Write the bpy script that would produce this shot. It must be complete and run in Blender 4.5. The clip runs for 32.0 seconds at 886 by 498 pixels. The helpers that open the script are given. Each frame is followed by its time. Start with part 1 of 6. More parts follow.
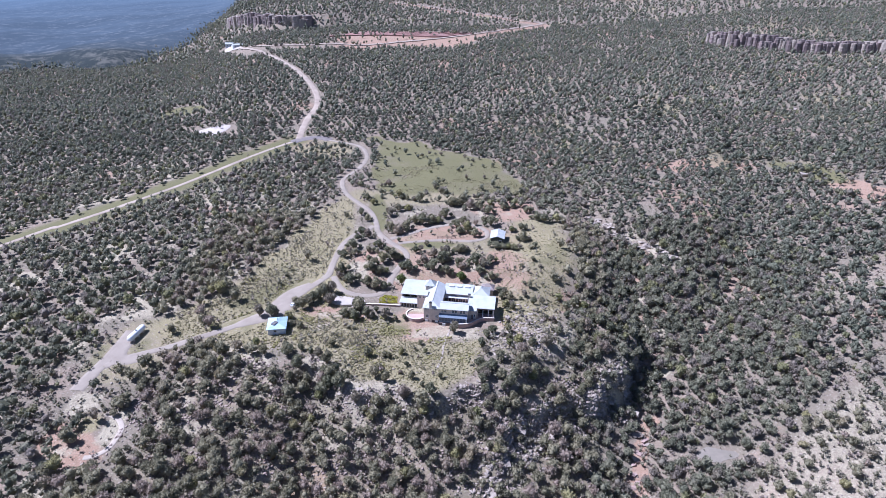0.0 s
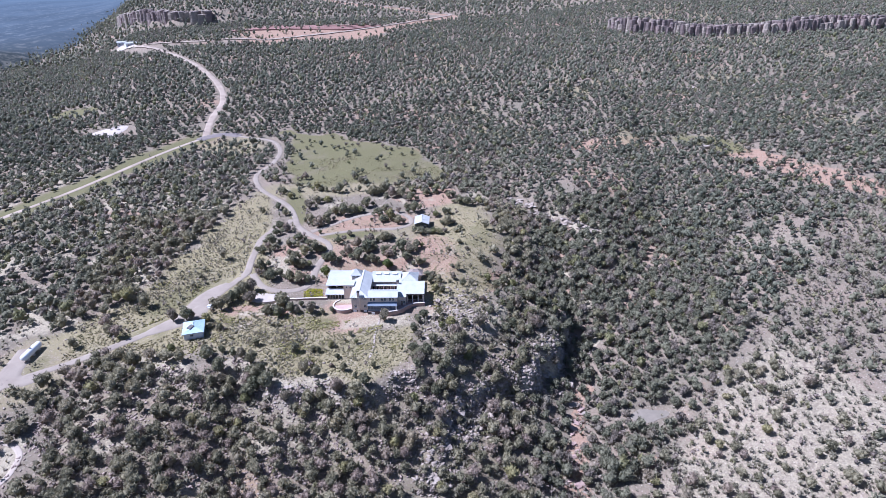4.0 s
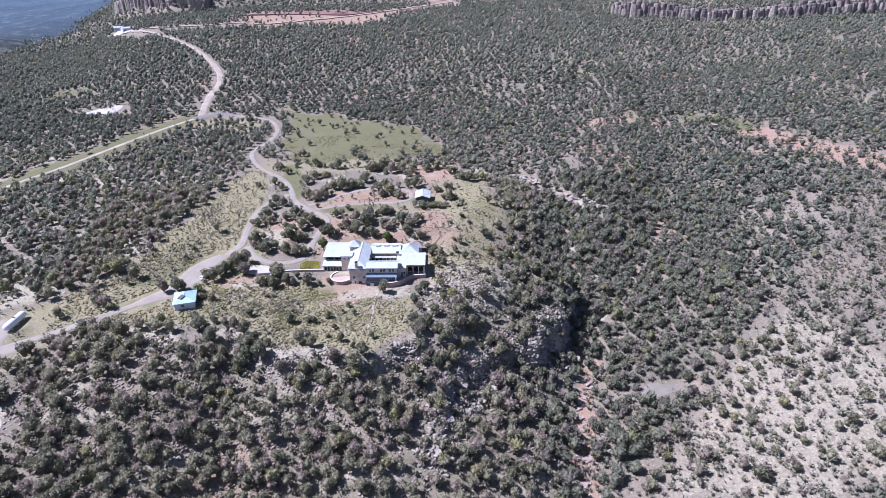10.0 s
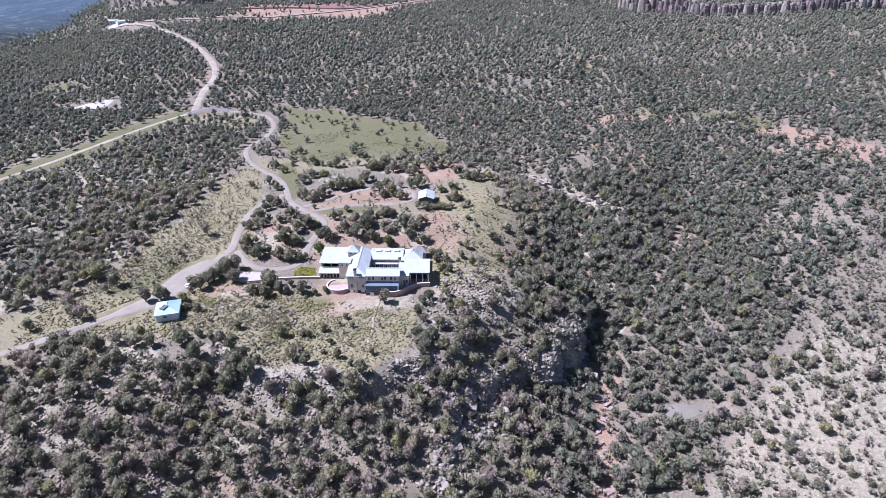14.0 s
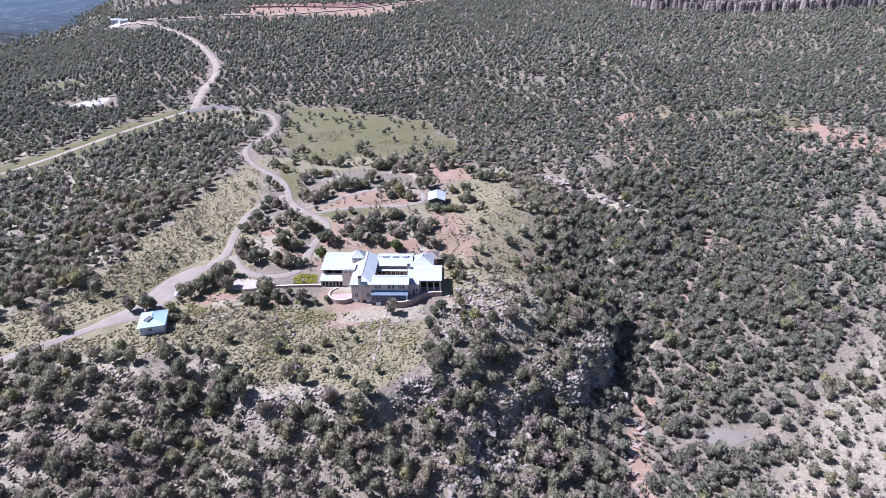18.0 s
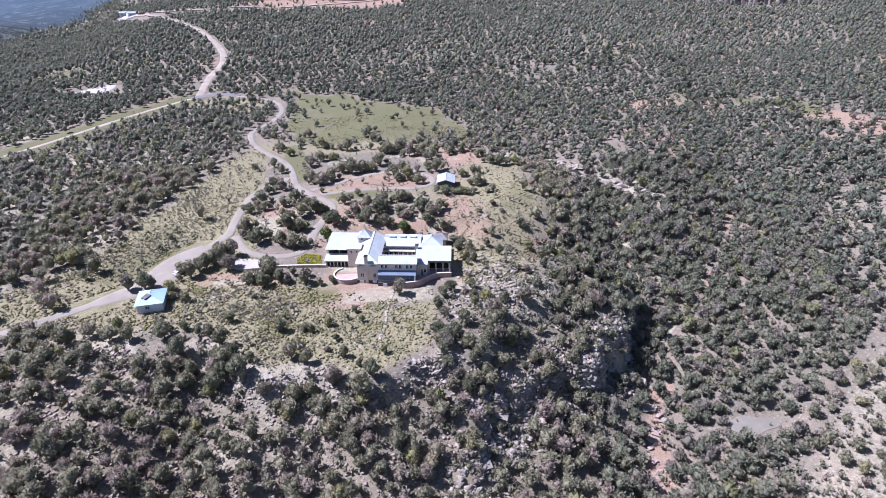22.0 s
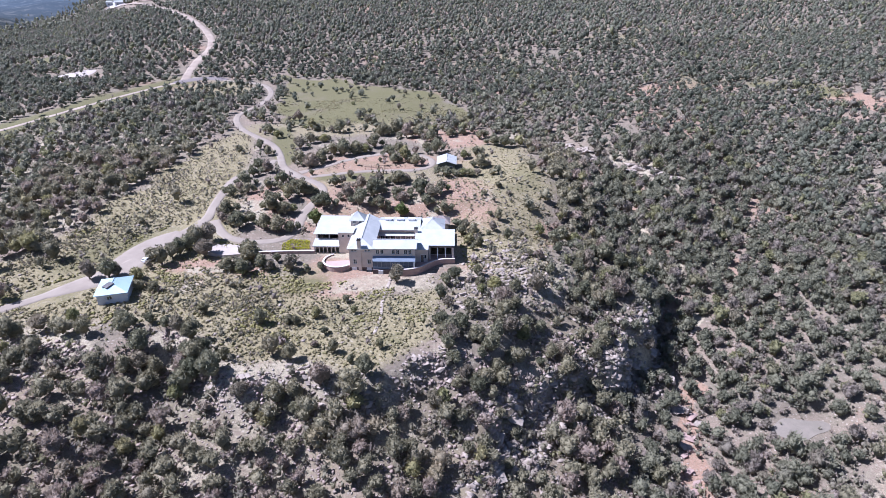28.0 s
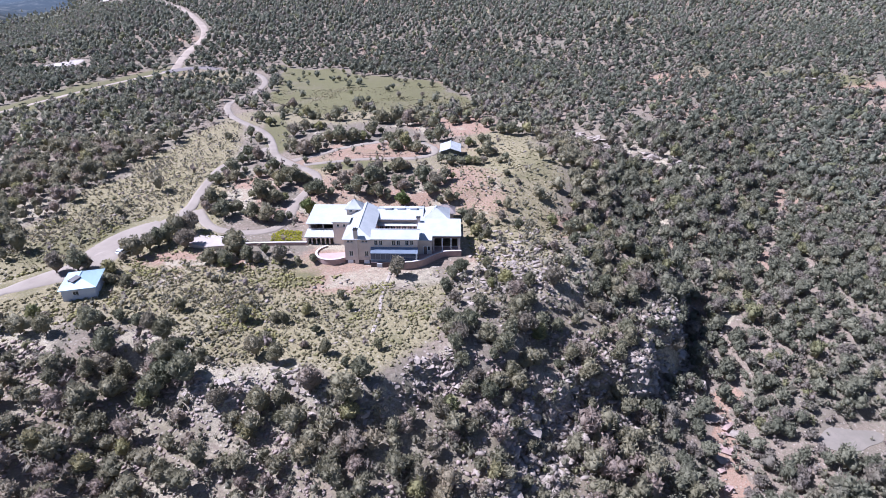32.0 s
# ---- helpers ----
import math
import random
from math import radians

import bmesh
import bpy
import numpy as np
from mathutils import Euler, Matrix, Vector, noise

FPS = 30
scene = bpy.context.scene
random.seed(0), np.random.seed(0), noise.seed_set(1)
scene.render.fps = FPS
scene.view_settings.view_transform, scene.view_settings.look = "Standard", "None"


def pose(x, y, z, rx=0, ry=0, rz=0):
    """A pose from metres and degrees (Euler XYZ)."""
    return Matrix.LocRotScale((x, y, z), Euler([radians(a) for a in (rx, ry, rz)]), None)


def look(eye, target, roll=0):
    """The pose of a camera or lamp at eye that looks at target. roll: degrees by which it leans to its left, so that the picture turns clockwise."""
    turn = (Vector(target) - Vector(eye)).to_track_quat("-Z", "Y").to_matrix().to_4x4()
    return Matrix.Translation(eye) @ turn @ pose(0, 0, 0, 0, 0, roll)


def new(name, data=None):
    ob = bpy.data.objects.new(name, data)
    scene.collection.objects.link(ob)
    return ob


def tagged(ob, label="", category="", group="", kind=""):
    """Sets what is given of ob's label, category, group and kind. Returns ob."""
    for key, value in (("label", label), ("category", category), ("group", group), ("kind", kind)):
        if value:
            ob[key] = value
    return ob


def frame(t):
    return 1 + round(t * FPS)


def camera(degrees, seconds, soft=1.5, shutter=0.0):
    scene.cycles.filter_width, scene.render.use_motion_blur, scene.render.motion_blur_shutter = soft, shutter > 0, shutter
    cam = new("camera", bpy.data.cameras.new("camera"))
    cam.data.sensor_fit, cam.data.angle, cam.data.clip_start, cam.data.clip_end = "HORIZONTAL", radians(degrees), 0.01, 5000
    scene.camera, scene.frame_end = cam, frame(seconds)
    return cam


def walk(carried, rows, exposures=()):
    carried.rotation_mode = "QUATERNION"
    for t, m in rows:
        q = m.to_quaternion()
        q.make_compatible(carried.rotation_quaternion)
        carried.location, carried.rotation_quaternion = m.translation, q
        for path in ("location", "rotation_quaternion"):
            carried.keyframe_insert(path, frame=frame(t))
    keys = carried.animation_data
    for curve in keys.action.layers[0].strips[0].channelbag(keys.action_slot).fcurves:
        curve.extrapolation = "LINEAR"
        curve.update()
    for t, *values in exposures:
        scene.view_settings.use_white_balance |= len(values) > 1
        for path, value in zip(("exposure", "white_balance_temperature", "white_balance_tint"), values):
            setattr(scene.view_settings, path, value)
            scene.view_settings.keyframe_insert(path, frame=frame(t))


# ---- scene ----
cam = camera(74.34, 32.0, soft=0.5)
PATH = [
    (0, (-1.72, -215.05, 128.80), (-1.83, -124.79, 85.75), 0.33),
    (0.5, (-1.67, -214.00, 128.15), (-2.39, -123.75, 85.09), 0.31),
    (1, (-1.61, -213.08, 127.44), (-2.85, -122.80, 84.46), 0.18),
    (1.5, (-1.58, -212.40, 126.64), (-3.59, -122.11, 83.69), 0.16),
    (2, (-1.61, -211.99, 125.74), (-2.43, -121.71, 82.75), 0.13),
    (2.5, (-1.71, -211.85, 124.77), (4.09, -121.82, 81.64), 0.01),
    (3, (-1.84, -211.85, 123.77), (7.81, -122.22, 80.48), -0.08),
    (3.5, (-1.93, -211.90, 122.75), (10.32, -122.66, 79.33), -0.16),
    (5.5, (-1.74, -212.52, 118.25), (11.30, -123.44, 74.72), -0.21),
    (6, (-1.77, -212.49, 117.11), (11.04, -123.39, 73.56), -0.23),
    (6.5, (-1.81, -212.41, 115.99), (10.97, -123.31, 72.44), -0.23),
    (7, (-1.84, -212.27, 114.88), (10.90, -123.16, 71.32), -0.21),
    (7.5, (-1.88, -212.04, 113.78), (10.77, -122.95, 70.14), -0.23),
    (8, (-1.91, -211.67, 112.70), (10.47, -122.59, 68.98), -0.22),
    (8.5, (-1.92, -211.14, 111.65), (10.22, -122.07, 67.84), -0.20),
    (9, (-1.92, -210.43, 110.62), (10.13, -121.41, 66.69), -0.17),
    (9.5, (-1.91, -209.51, 109.63), (10.24, -120.56, 65.59), -0.16),
    (10, (-1.88, -208.37, 108.69), (10.71, -119.52, 64.57), -0.13),
    (10.5, (-1.85, -206.99, 107.81), (10.95, -118.20, 63.62), -0.06),
    (11, (-1.82, -205.37, 107.01), (10.89, -116.65, 62.65), -0.07),
    (11.5, (-1.78, -203.51, 106.30), (10.84, -114.84, 61.83), -0.03),
    (12, (-1.75, -201.41, 105.71), (10.91, -112.76, 61.20), 0.03),
    (12.5, (-1.71, -199.10, 105.21), (10.88, -110.45, 60.69), 0.02),
    (13, (-1.67, -196.60, 104.77), (10.86, -107.93, 60.27), 0.08),
    (13.5, (-1.62, -193.96, 104.33), (10.95, -105.28, 59.86), 0.08),
    (14, (-1.56, -191.25, 103.83), (10.97, -102.58, 59.32), 0.10),
    (14.5, (-1.50, -188.50, 103.27), (10.96, -99.88, 58.66), 0.08),
    (16.5, (-1.50, -177.68, 99.67), (10.42, -88.93, 55.15), 0.10),
    (17, (-1.57, -176.17, 98.59), (10.28, -87.28, 54.36), 0.09),
    (17.5, (-1.65, -174.94, 97.47), (10.19, -85.96, 53.40), 0.05),
    (18, (-1.75, -174.04, 96.26), (9.90, -85.01, 52.25), -0.02),
    (18.5, (-1.87, -173.44, 94.99), (11.03, -84.56, 51.00), 0.01),
    (19, (-1.99, -173.05, 93.69), (11.73, -84.27, 49.75), -0.01),
    (19.5, (-2.06, -172.77, 92.44), (11.45, -83.96, 48.52), -0.00),
    (20, (-2.08, -172.46, 91.24), (10.74, -83.54, 47.33), -0.03),
    (20.5, (-2.05, -172.04, 90.10), (9.19, -82.90, 46.19), -0.03),
    (21, (-2.00, -171.50, 89.02), (8.44, -82.27, 45.10), -0.04),
    (21.5, (-1.94, -170.84, 88.00), (8.48, -81.63, 44.03), -0.04),
    (22, (-1.87, -170.05, 87.01), (8.51, -80.84, 43.02), -0.08),
    (22.5, (-1.83, -169.13, 86.03), (8.54, -79.93, 42.02), -0.06),
    (23, (-1.80, -168.08, 85.07), (8.71, -78.92, 41.02), -0.03),
    (23.5, (-1.81, -166.92, 84.10), (9.08, -77.80, 40.07), -0.03),
    (24, (-1.83, -165.66, 83.12), (9.36, -76.61, 39.03), -0.03),
    (24.5, (-1.84, -164.32, 82.11), (9.36, -75.27, 38.00), -0.01),
    (25, (-1.85, -162.95, 81.05), (9.30, -73.91, 36.92), -0.02),
    (25.5, (-1.84, -161.56, 79.96), (9.21, -72.50, 35.84), -0.02),
    (27.5, (-1.88, -155.83, 75.54), (9.12, -66.77, 31.41), 0.01),
    (28, (-1.89, -154.34, 74.42), (9.17, -65.27, 30.34), -0.00),
    (28.5, (-1.91, -152.82, 73.31), (9.22, -63.75, 29.24), 0.02),
    (29, (-1.92, -151.27, 72.19), (9.25, -62.20, 28.14), 0.04),
    (29.5, (-1.93, -149.69, 71.08), (9.23, -60.62, 27.01), 0.06),
    (30, (-1.92, -148.10, 69.97), (9.25, -59.03, 25.91), 0.02),
    (30.5, (-1.91, -146.51, 68.87), (9.30, -57.43, 24.83), 0.06),
    (31, (-1.88, -144.95, 67.76), (9.31, -55.86, 23.75), 0.06),
    (31.5, (-1.86, -143.40, 66.66), (9.33, -54.32, 22.64), 0.02),
    (32, (-1.84, -141.86, 65.56), (9.35, -52.74, 21.60), 0.03),
]
walk(cam, [(t, look(eye, target, roll)) for t, eye, target, roll in PATH],
     [(0, 0.86, 5080, 24), (32, 0.97, 5260, 25)])

# ---------------------------------------------------------------- light
SUN_AZIMUTH, SUN_HEIGHT = -79.0, 53.0   # degrees west of north, degrees above the horizon
to_sun = Vector((math.sin(radians(SUN_AZIMUTH)) * math.cos(radians(SUN_HEIGHT)),
                 math.cos(radians(SUN_AZIMUTH)) * math.cos(radians(SUN_HEIGHT)), math.sin(radians(SUN_HEIGHT))))
world = bpy.data.worlds.new("sky")
scene.world = world
world.use_nodes = True
sky = world.node_tree.nodes.new("ShaderNodeTexSky")
sky.sky_type, sky.sun_disc = "NISHITA", False
sky.sun_elevation, sky.sun_rotation = radians(SUN_HEIGHT), radians(SUN_AZIMUTH)
sky.altitude, sky.dust_density = 1800, 1.5
backing = world.node_tree.nodes["Background"]
backing.inputs["Strength"].default_value = 0.053
world.node_tree.links.new(sky.outputs["Color"], backing.inputs["Color"])
lamp = bpy.data.lights.new("sun", "SUN")
lamp.energy, lamp.angle, lamp.color = 5.0, radians(0.53), (1.0, 0.95, 0.89)
sun = new("sun", lamp)
sun.matrix_world = look(to_sun * 400, (0, 0, 0))


# ---------------------------------------------------------------- materials
def node_material(name):
    m = bpy.data.materials.new(name)
    m.use_nodes = True
    return m, m.node_tree, m.node_tree.nodes["Principled BSDF"]


def add(tree, kind, **values):
    n = tree.nodes.new(kind)
    for key, value in values.items():
        n.inputs[key].default_value = value
    return n


def noise_node(tree, scale, detail=4.0, rough=0.6, where=None):
    n = add(tree, "ShaderNodeTexNoise", Scale=scale, Detail=detail, Roughness=rough)
    if where is not None:
        tree.links.new(where, n.inputs["Vector"])
    return n


def mix(tree, amount, a, b):
    """A colour between a and b; each may be a colour or a socket."""
    n = tree.nodes.new("ShaderNodeMix")
    n.data_type = "RGBA"
    for socket, value in ((n.inputs[0], amount), (n.inputs[6], a), (n.inputs[7], b)):
        if isinstance(value, bpy.types.NodeSocket):
            tree.links.new(value, socket)
        elif isinstance(value, (int, float)):
            socket.default_value = value
        else:
            socket.default_value = (*value, 1.0) if len(value) == 3 else value
    return n.outputs[2]


def steps(tree, socket, low, high):
    n = add(tree, "ShaderNodeMapRange", **{"From Min": low, "From Max": high})
    n.interpolation_type = "SMOOTHSTEP"
    tree.links.new(socket, n.inputs[0])
    return n.outputs[0]


def place_of(tree):
    return tree.nodes.new("ShaderNodeNewGeometry").outputs["Position"]


def bump(tree, socket, shader, strength, distance):
    n = add(tree, "ShaderNodeBump", Strength=strength, Distance=distance)
    tree.links.new(socket, n.inputs["Height"])
    tree.links.new(n.outputs["Normal"], shader.inputs["Normal"])


def weathered(name, colour, second, big=0.5, fine=6.0, rough=0.85, relief=0.3, metal=0.0, depth=0.02):
    """A surface of two colours, stained in large patches and grained finely."""
    m, tree, shader = node_material(name)
    where = place_of(tree)
    large, small = noise_node(tree, big, 5, 0.65, where), noise_node(tree, fine, 6, 0.7, where)
    worn = mix(tree, steps(tree, large.outputs[0], 0.35, 0.68), colour, second)
    dark = tuple(0.72 * c for c in colour)
    tree.links.new(mix(tree, steps(tree, small.outputs[0], 0.5, 0.8), worn, mix(tree, 0.5, worn, dark)), shader.inputs["Base Color"])
    shader.inputs["Roughness"].default_value, shader.inputs["Metallic"].default_value = rough, metal
    bump(tree, small.outputs[0], shader, relief, depth)
    return m


def leafy(name, colour, second, third, fourth=None):
    """Foliage whose tint changes from tree to tree, with darker and lighter sprays."""
    m, tree, shader = node_material(name)
    geometry = tree.nodes.new("ShaderNodeNewGeometry")
    info = tree.nodes.new("ShaderNodeObjectInfo")
    own = tree.nodes.new("ShaderNodeAttribute")
    own.attribute_name = "tint"
    total = tree.nodes.new("ShaderNodeMath")
    total.operation = "ADD"
    tree.links.new(own.outputs["Fac"], total.inputs[0])
    tree.links.new(info.outputs["Random"], total.inputs[1])
    turn = tree.nodes.new("ShaderNodeMath")
    turn.operation = "FRACT"
    tree.links.new(total.outputs[0], turn.inputs[0])
    island, where = geometry.outputs["Random Per Island"], geometry.outputs["Position"]
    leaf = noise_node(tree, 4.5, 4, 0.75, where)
    tone = mix(tree, steps(tree, turn.outputs[0], 0.05, 0.55), colour, second)
    tone = mix(tree, steps(tree, turn.outputs[0], 0.62, 0.8), tone, third)
    tone = mix(tree, steps(tree, turn.outputs[0], 0.88, 0.97), tone, fourth or second)
    tone = mix(tree, mix_factor(tree, island, 0.5), tone, mix(tree, 0.5, tone, second))
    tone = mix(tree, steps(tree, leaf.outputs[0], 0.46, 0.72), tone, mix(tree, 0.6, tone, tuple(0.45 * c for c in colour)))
    tree.links.new(tone, shader.inputs["Base Color"])
    shader.inputs["Roughness"].default_value = 0.8
    shader.inputs["Specular IOR Level"].default_value = 0.2
    bump(tree, leaf.outputs[0], shader, 0.9, 0.35)
    through_leaf, both = tree.nodes.new("ShaderNodeBsdfTranslucent"), tree.nodes.new("ShaderNodeMixShader")
    tree.links.new(tone, through_leaf.inputs["Color"])
    both.inputs[0].default_value = 0.3
    tree.links.new(shader.outputs[0], both.inputs[1])
    tree.links.new(through_leaf.outputs[0], both.inputs[2])
    tree.links.new(both.outputs[0], tree.nodes["Material Output"].inputs["Surface"])
    return m


def mix_factor(tree, socket, amount):
    n = tree.nodes.new("ShaderNodeMath")
    n.operation = "MULTIPLY"
    n.inputs[1].default_value = amount
    tree.links.new(socket, n.inputs[0])
    return n.outputs[0]


def ground_material():
    m, tree, shader = node_material("ground")
    where = place_of(tree)
    grain, fine = noise_node(tree, 0.9, 6, 0.7, where), noise_node(tree, 5.0, 5, 0.75, where)
    broad = noise_node(tree, 0.045, 5, 0.6, where)
    stones = add(tree, "ShaderNodeTexVoronoi", Scale=0.9)
    tree.links.new(where, stones.inputs["Vector"])
    soil = mix(tree, steps(tree, broad.outputs[0], 0.35, 0.7), (0.195, 0.165, 0.123), (0.26, 0.2, 0.152))
    soil = mix(tree, steps(tree, grain.outputs[0], 0.45, 0.75), soil, (0.14, 0.128, 0.09))

    def cover(name, colour, second, soft=0.18):
        nonlocal soil
        mask = tree.nodes.new("ShaderNodeAttribute")
        mask.attribute_name = name
        broken = tree.nodes.new("ShaderNodeMath")
        broken.operation = "ADD"
        tree.links.new(mask.outputs["Fac"], broken.inputs[0])
        tree.links.new(mix_factor(tree, grain.outputs[0], 0.9), broken.inputs[1])
        tint = mix(tree, steps(tree, fine.outputs[0], 0.35, 0.7), colour, second)
        soil = mix(tree, steps(tree, broken.outputs[0], 0.95 - soft, 0.95 + soft), soil, tint)

    cover("red", (0.275, 0.165, 0.112), (0.405, 0.295, 0.212))
    cover("green", (0.215, 0.188, 0.096), (0.355, 0.297, 0.178), 0.3)
    cover("lush", (0.118, 0.115, 0.049), (0.195, 0.174, 0.088), 0.3)
    cover("pale", (0.43, 0.38, 0.275), (0.275, 0.232, 0.158))
    grass = tree.nodes.new("ShaderNodeAttribute")
    grass.attribute_name = "lush"
    open_soil = steps(tree, grass.outputs["Fac"], 0.75, 0.15)

    def on_soil(socket):
        n = tree.nodes.new("ShaderNodeMath")
        n.operation = "MULTIPLY"
        tree.links.new(socket, n.inputs[0])
        tree.links.new(open_soil, n.inputs[1])
        return n.outputs[0]

    pebble = steps(tree, stones.outputs["Distance"], 0.28, 0.12)
    rocky = mix_factor(tree, steps(tree, fine.outputs[0], 0.52, 0.6), 0.75)
    soil = mix(tree, on_soil(mix_factor(tree, pebble, 0.45)), soil, (0.48, 0.43, 0.365))
    soil = mix(tree, mix_factor(tree, rocky, 0.35), soil, (0.13, 0.115, 0.09))
    speck = noise_node(tree, 1.9, 4, 0.85, where)
    soil = mix(tree, mix_factor(tree, steps(tree, speck.outputs[0], 0.5, 0.62), 0.55), soil, (0.115, 0.11, 0.075))
    soil = mix(tree, on_soil(mix_factor(tree, steps(tree, speck.outputs[0], 0.42, 0.34), 0.4)), soil, (0.48, 0.43, 0.36))
    tree.links.new(soil, shader.inputs["Base Color"])
    shader.inputs["Roughness"].default_value = 0.95
    shader.inputs["Specular IOR Level"].default_value = 0.15
    bump(tree, fine.outputs[0], shader, 0.6, 0.25)
    return m


GROUND = ground_material()
GRAVEL = weathered("gravel road", (0.285, 0.243, 0.193), (0.235, 0.196, 0.155), 0.12, 2.0, 0.95, 0.3)
PINK_EARTH = weathered("pink earth road", (0.355, 0.292, 0.228), (0.265, 0.212, 0.165), 0.09, 0.8, 0.95, 0.3)
SAND = weathered("pale sand", (0.41, 0.352, 0.285), (0.355, 0.298, 0.24), 0.5, 3.0, 0.95, 0.3)
CONCRETE = weathered("pale concrete", (0.60, 0.55, 0.51), (0.50, 0.46, 0.43), 0.2, 4.0, 0.9, 0.2)
PALE_PAVING = weathered("pale pink paving", (0.42, 0.372, 0.325), (0.365, 0.318, 0.275), 0.3, 3.0, 0.9, 0.2)
RED_EARTH = weathered("red earth", (0.25, 0.135, 0.11), (0.30, 0.18, 0.15), 0.06, 1.0, 0.95, 0.4)
ROCK = weathered("grey sandstone", (0.37, 0.318, 0.265), (0.23, 0.19, 0.155), 0.7, 3.0, 0.92, 0.6, 0.0, 0.1)
SCREE = weathered("reddish grey scree", (0.345, 0.275, 0.232), (0.23, 0.178, 0.15), 0.4, 3.0, 0.92, 0.5, 0.0, 0.05)
RED_ROCK = weathered("red sandstone", (0.24, 0.185, 0.165), (0.14, 0.115, 0.11), 0.1, 0.6, 0.92, 0.7, 0.0, 0.3)
STUCCO = weathered("pinkish stucco", (0.63, 0.54, 0.46), (0.55, 0.465, 0.395), 0.6, 8.0, 0.9, 0.15)
STONE_WALL = weathered("rose stone", (0.42, 0.29, 0.245), (0.33, 0.235, 0.21), 1.2, 5.0, 0.9, 0.4)
ROOF = weathered("white metal roofing", (0.455, 0.47, 0.455), (0.39, 0.408, 0.395), 0.3, 3.0, 0.5, 0.08, 0.0, 0.01)
BLUE_ROOF = weathered("pale blue metal roofing", (0.42, 0.55, 0.60), (0.38, 0.51, 0.56), 0.25, 3.0, 0.4, 0.08, 0.0, 0.01)
BROWN_ROOF = weathered("grey-brown roofing", (0.27, 0.225, 0.205), (0.21, 0.175, 0.16), 0.5, 4.0, 0.8, 0.3)
# dark colour standing in for shade along the foot of the southern front
SHADE_FILL = weathered("dark fill for shade", (0.115, 0.085, 0.08), (0.08, 0.06, 0.06), 1.2, 5.0, 0.9, 0.4)
FLOOR_TILE = weathered("pink flagstone", (0.44, 0.31, 0.27), (0.37, 0.27, 0.24), 0.5, 3.0, 0.85, 0.2)
TIMBER = weathered("grey brown timber", (0.22, 0.165, 0.13), (0.17, 0.13, 0.11), 0.8, 6.0, 0.8, 0.3)
DARK_PAINT = weathered("dark green siding", (0.07, 0.085, 0.07), (0.05, 0.06, 0.05), 0.8, 6.0, 0.7, 0.2)
WHITE_PAINT = weathered("white paint", (0.76, 0.77, 0.76), (0.70, 0.71, 0.71), 0.6, 5.0, 0.55, 0.1)
PALE_WALL = weathered("pale grey siding", (0.60, 0.63, 0.66), (0.55, 0.57, 0.6), 0.5, 4.0, 0.7, 0.1)
IRON = weathered("weathered dark metal", (0.08, 0.08, 0.085), (0.06, 0.055, 0.055), 1.0, 6.0, 0.5, 0.1, 0.6)
BARK = weathered("grey bark", (0.17, 0.13, 0.105), (0.12, 0.095, 0.08), 2.0, 9.0, 0.95, 0.6)
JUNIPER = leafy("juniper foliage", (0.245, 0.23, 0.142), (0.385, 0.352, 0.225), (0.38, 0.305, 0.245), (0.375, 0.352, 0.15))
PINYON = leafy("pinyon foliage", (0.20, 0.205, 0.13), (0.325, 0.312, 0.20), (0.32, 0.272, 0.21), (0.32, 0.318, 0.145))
# one foliage in three tones: brightened near, darkened and cooled far off for haze
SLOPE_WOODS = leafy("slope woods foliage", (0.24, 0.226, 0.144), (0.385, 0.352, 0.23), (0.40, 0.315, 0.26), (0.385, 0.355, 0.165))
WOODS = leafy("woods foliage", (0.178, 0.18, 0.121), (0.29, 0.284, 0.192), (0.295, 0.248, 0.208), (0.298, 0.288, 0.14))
HAZY_WOODS = leafy("hill woods foliage cooled for haze", (0.135, 0.146, 0.102), (0.222, 0.226, 0.158), (0.23, 0.2, 0.162), (0.232, 0.234, 0.121))
BRIGHT_LEAF = leafy("light green foliage", (0.14, 0.18, 0.06), (0.20, 0.23, 0.085), (0.17, 0.18, 0.08))
YELLOW_FLOWER = leafy("yellow flowers", (0.46, 0.44, 0.04), (0.55, 0.52, 0.05), (0.32, 0.36, 0.05))
DRY_GRASS = leafy("dry bunch grass", (0.28, 0.25, 0.13), (0.43, 0.38, 0.225), (0.31, 0.29, 0.13))
FRESH_GRASS = leafy("fresh grass", (0.32, 0.305, 0.11), (0.46, 0.42, 0.185), (0.39, 0.345, 0.16))
SAGE = leafy("sagebrush", (0.23, 0.215, 0.148), (0.34, 0.315, 0.225), (0.35, 0.285, 0.25), (0.31, 0.295, 0.155))


def glass_material():
    m, tree, shader = node_material("window glass")
    shader.inputs["Base Color"].default_value = (0.035, 0.045, 0.055, 1)
    shader.inputs["Roughness"].default_value = 0.08
    shader.inputs["Specular IOR Level"].default_value = 0.8
    return m


GLASS = glass_material()
SLATE_PAINT = weathered("blue-grey paint", (0.16, 0.20, 0.26), (0.13, 0.17, 0.22), 0.6, 5.0, 0.6, 0.1)
# the sky's reflection is laid into the panes as a blue base colour
SKY_TINTED_GLASS = weathered("blue-grey glazing", (0.06, 0.085, 0.13), (0.045, 0.065, 0.105), 0.6, 3.0, 0.25, 0.02)
SKY_TINTED_GLASS.node_tree.nodes["Principled BSDF"].inputs["Specular IOR Level"].default_value = 0.5

# ---------------------------------------------------------------- lie of the land
def ramp(a, b, v):
    t = np.clip((v - a) / (b - a), 0.0, 1.0)
    return t * t * (3.0 - 2.0 * t)


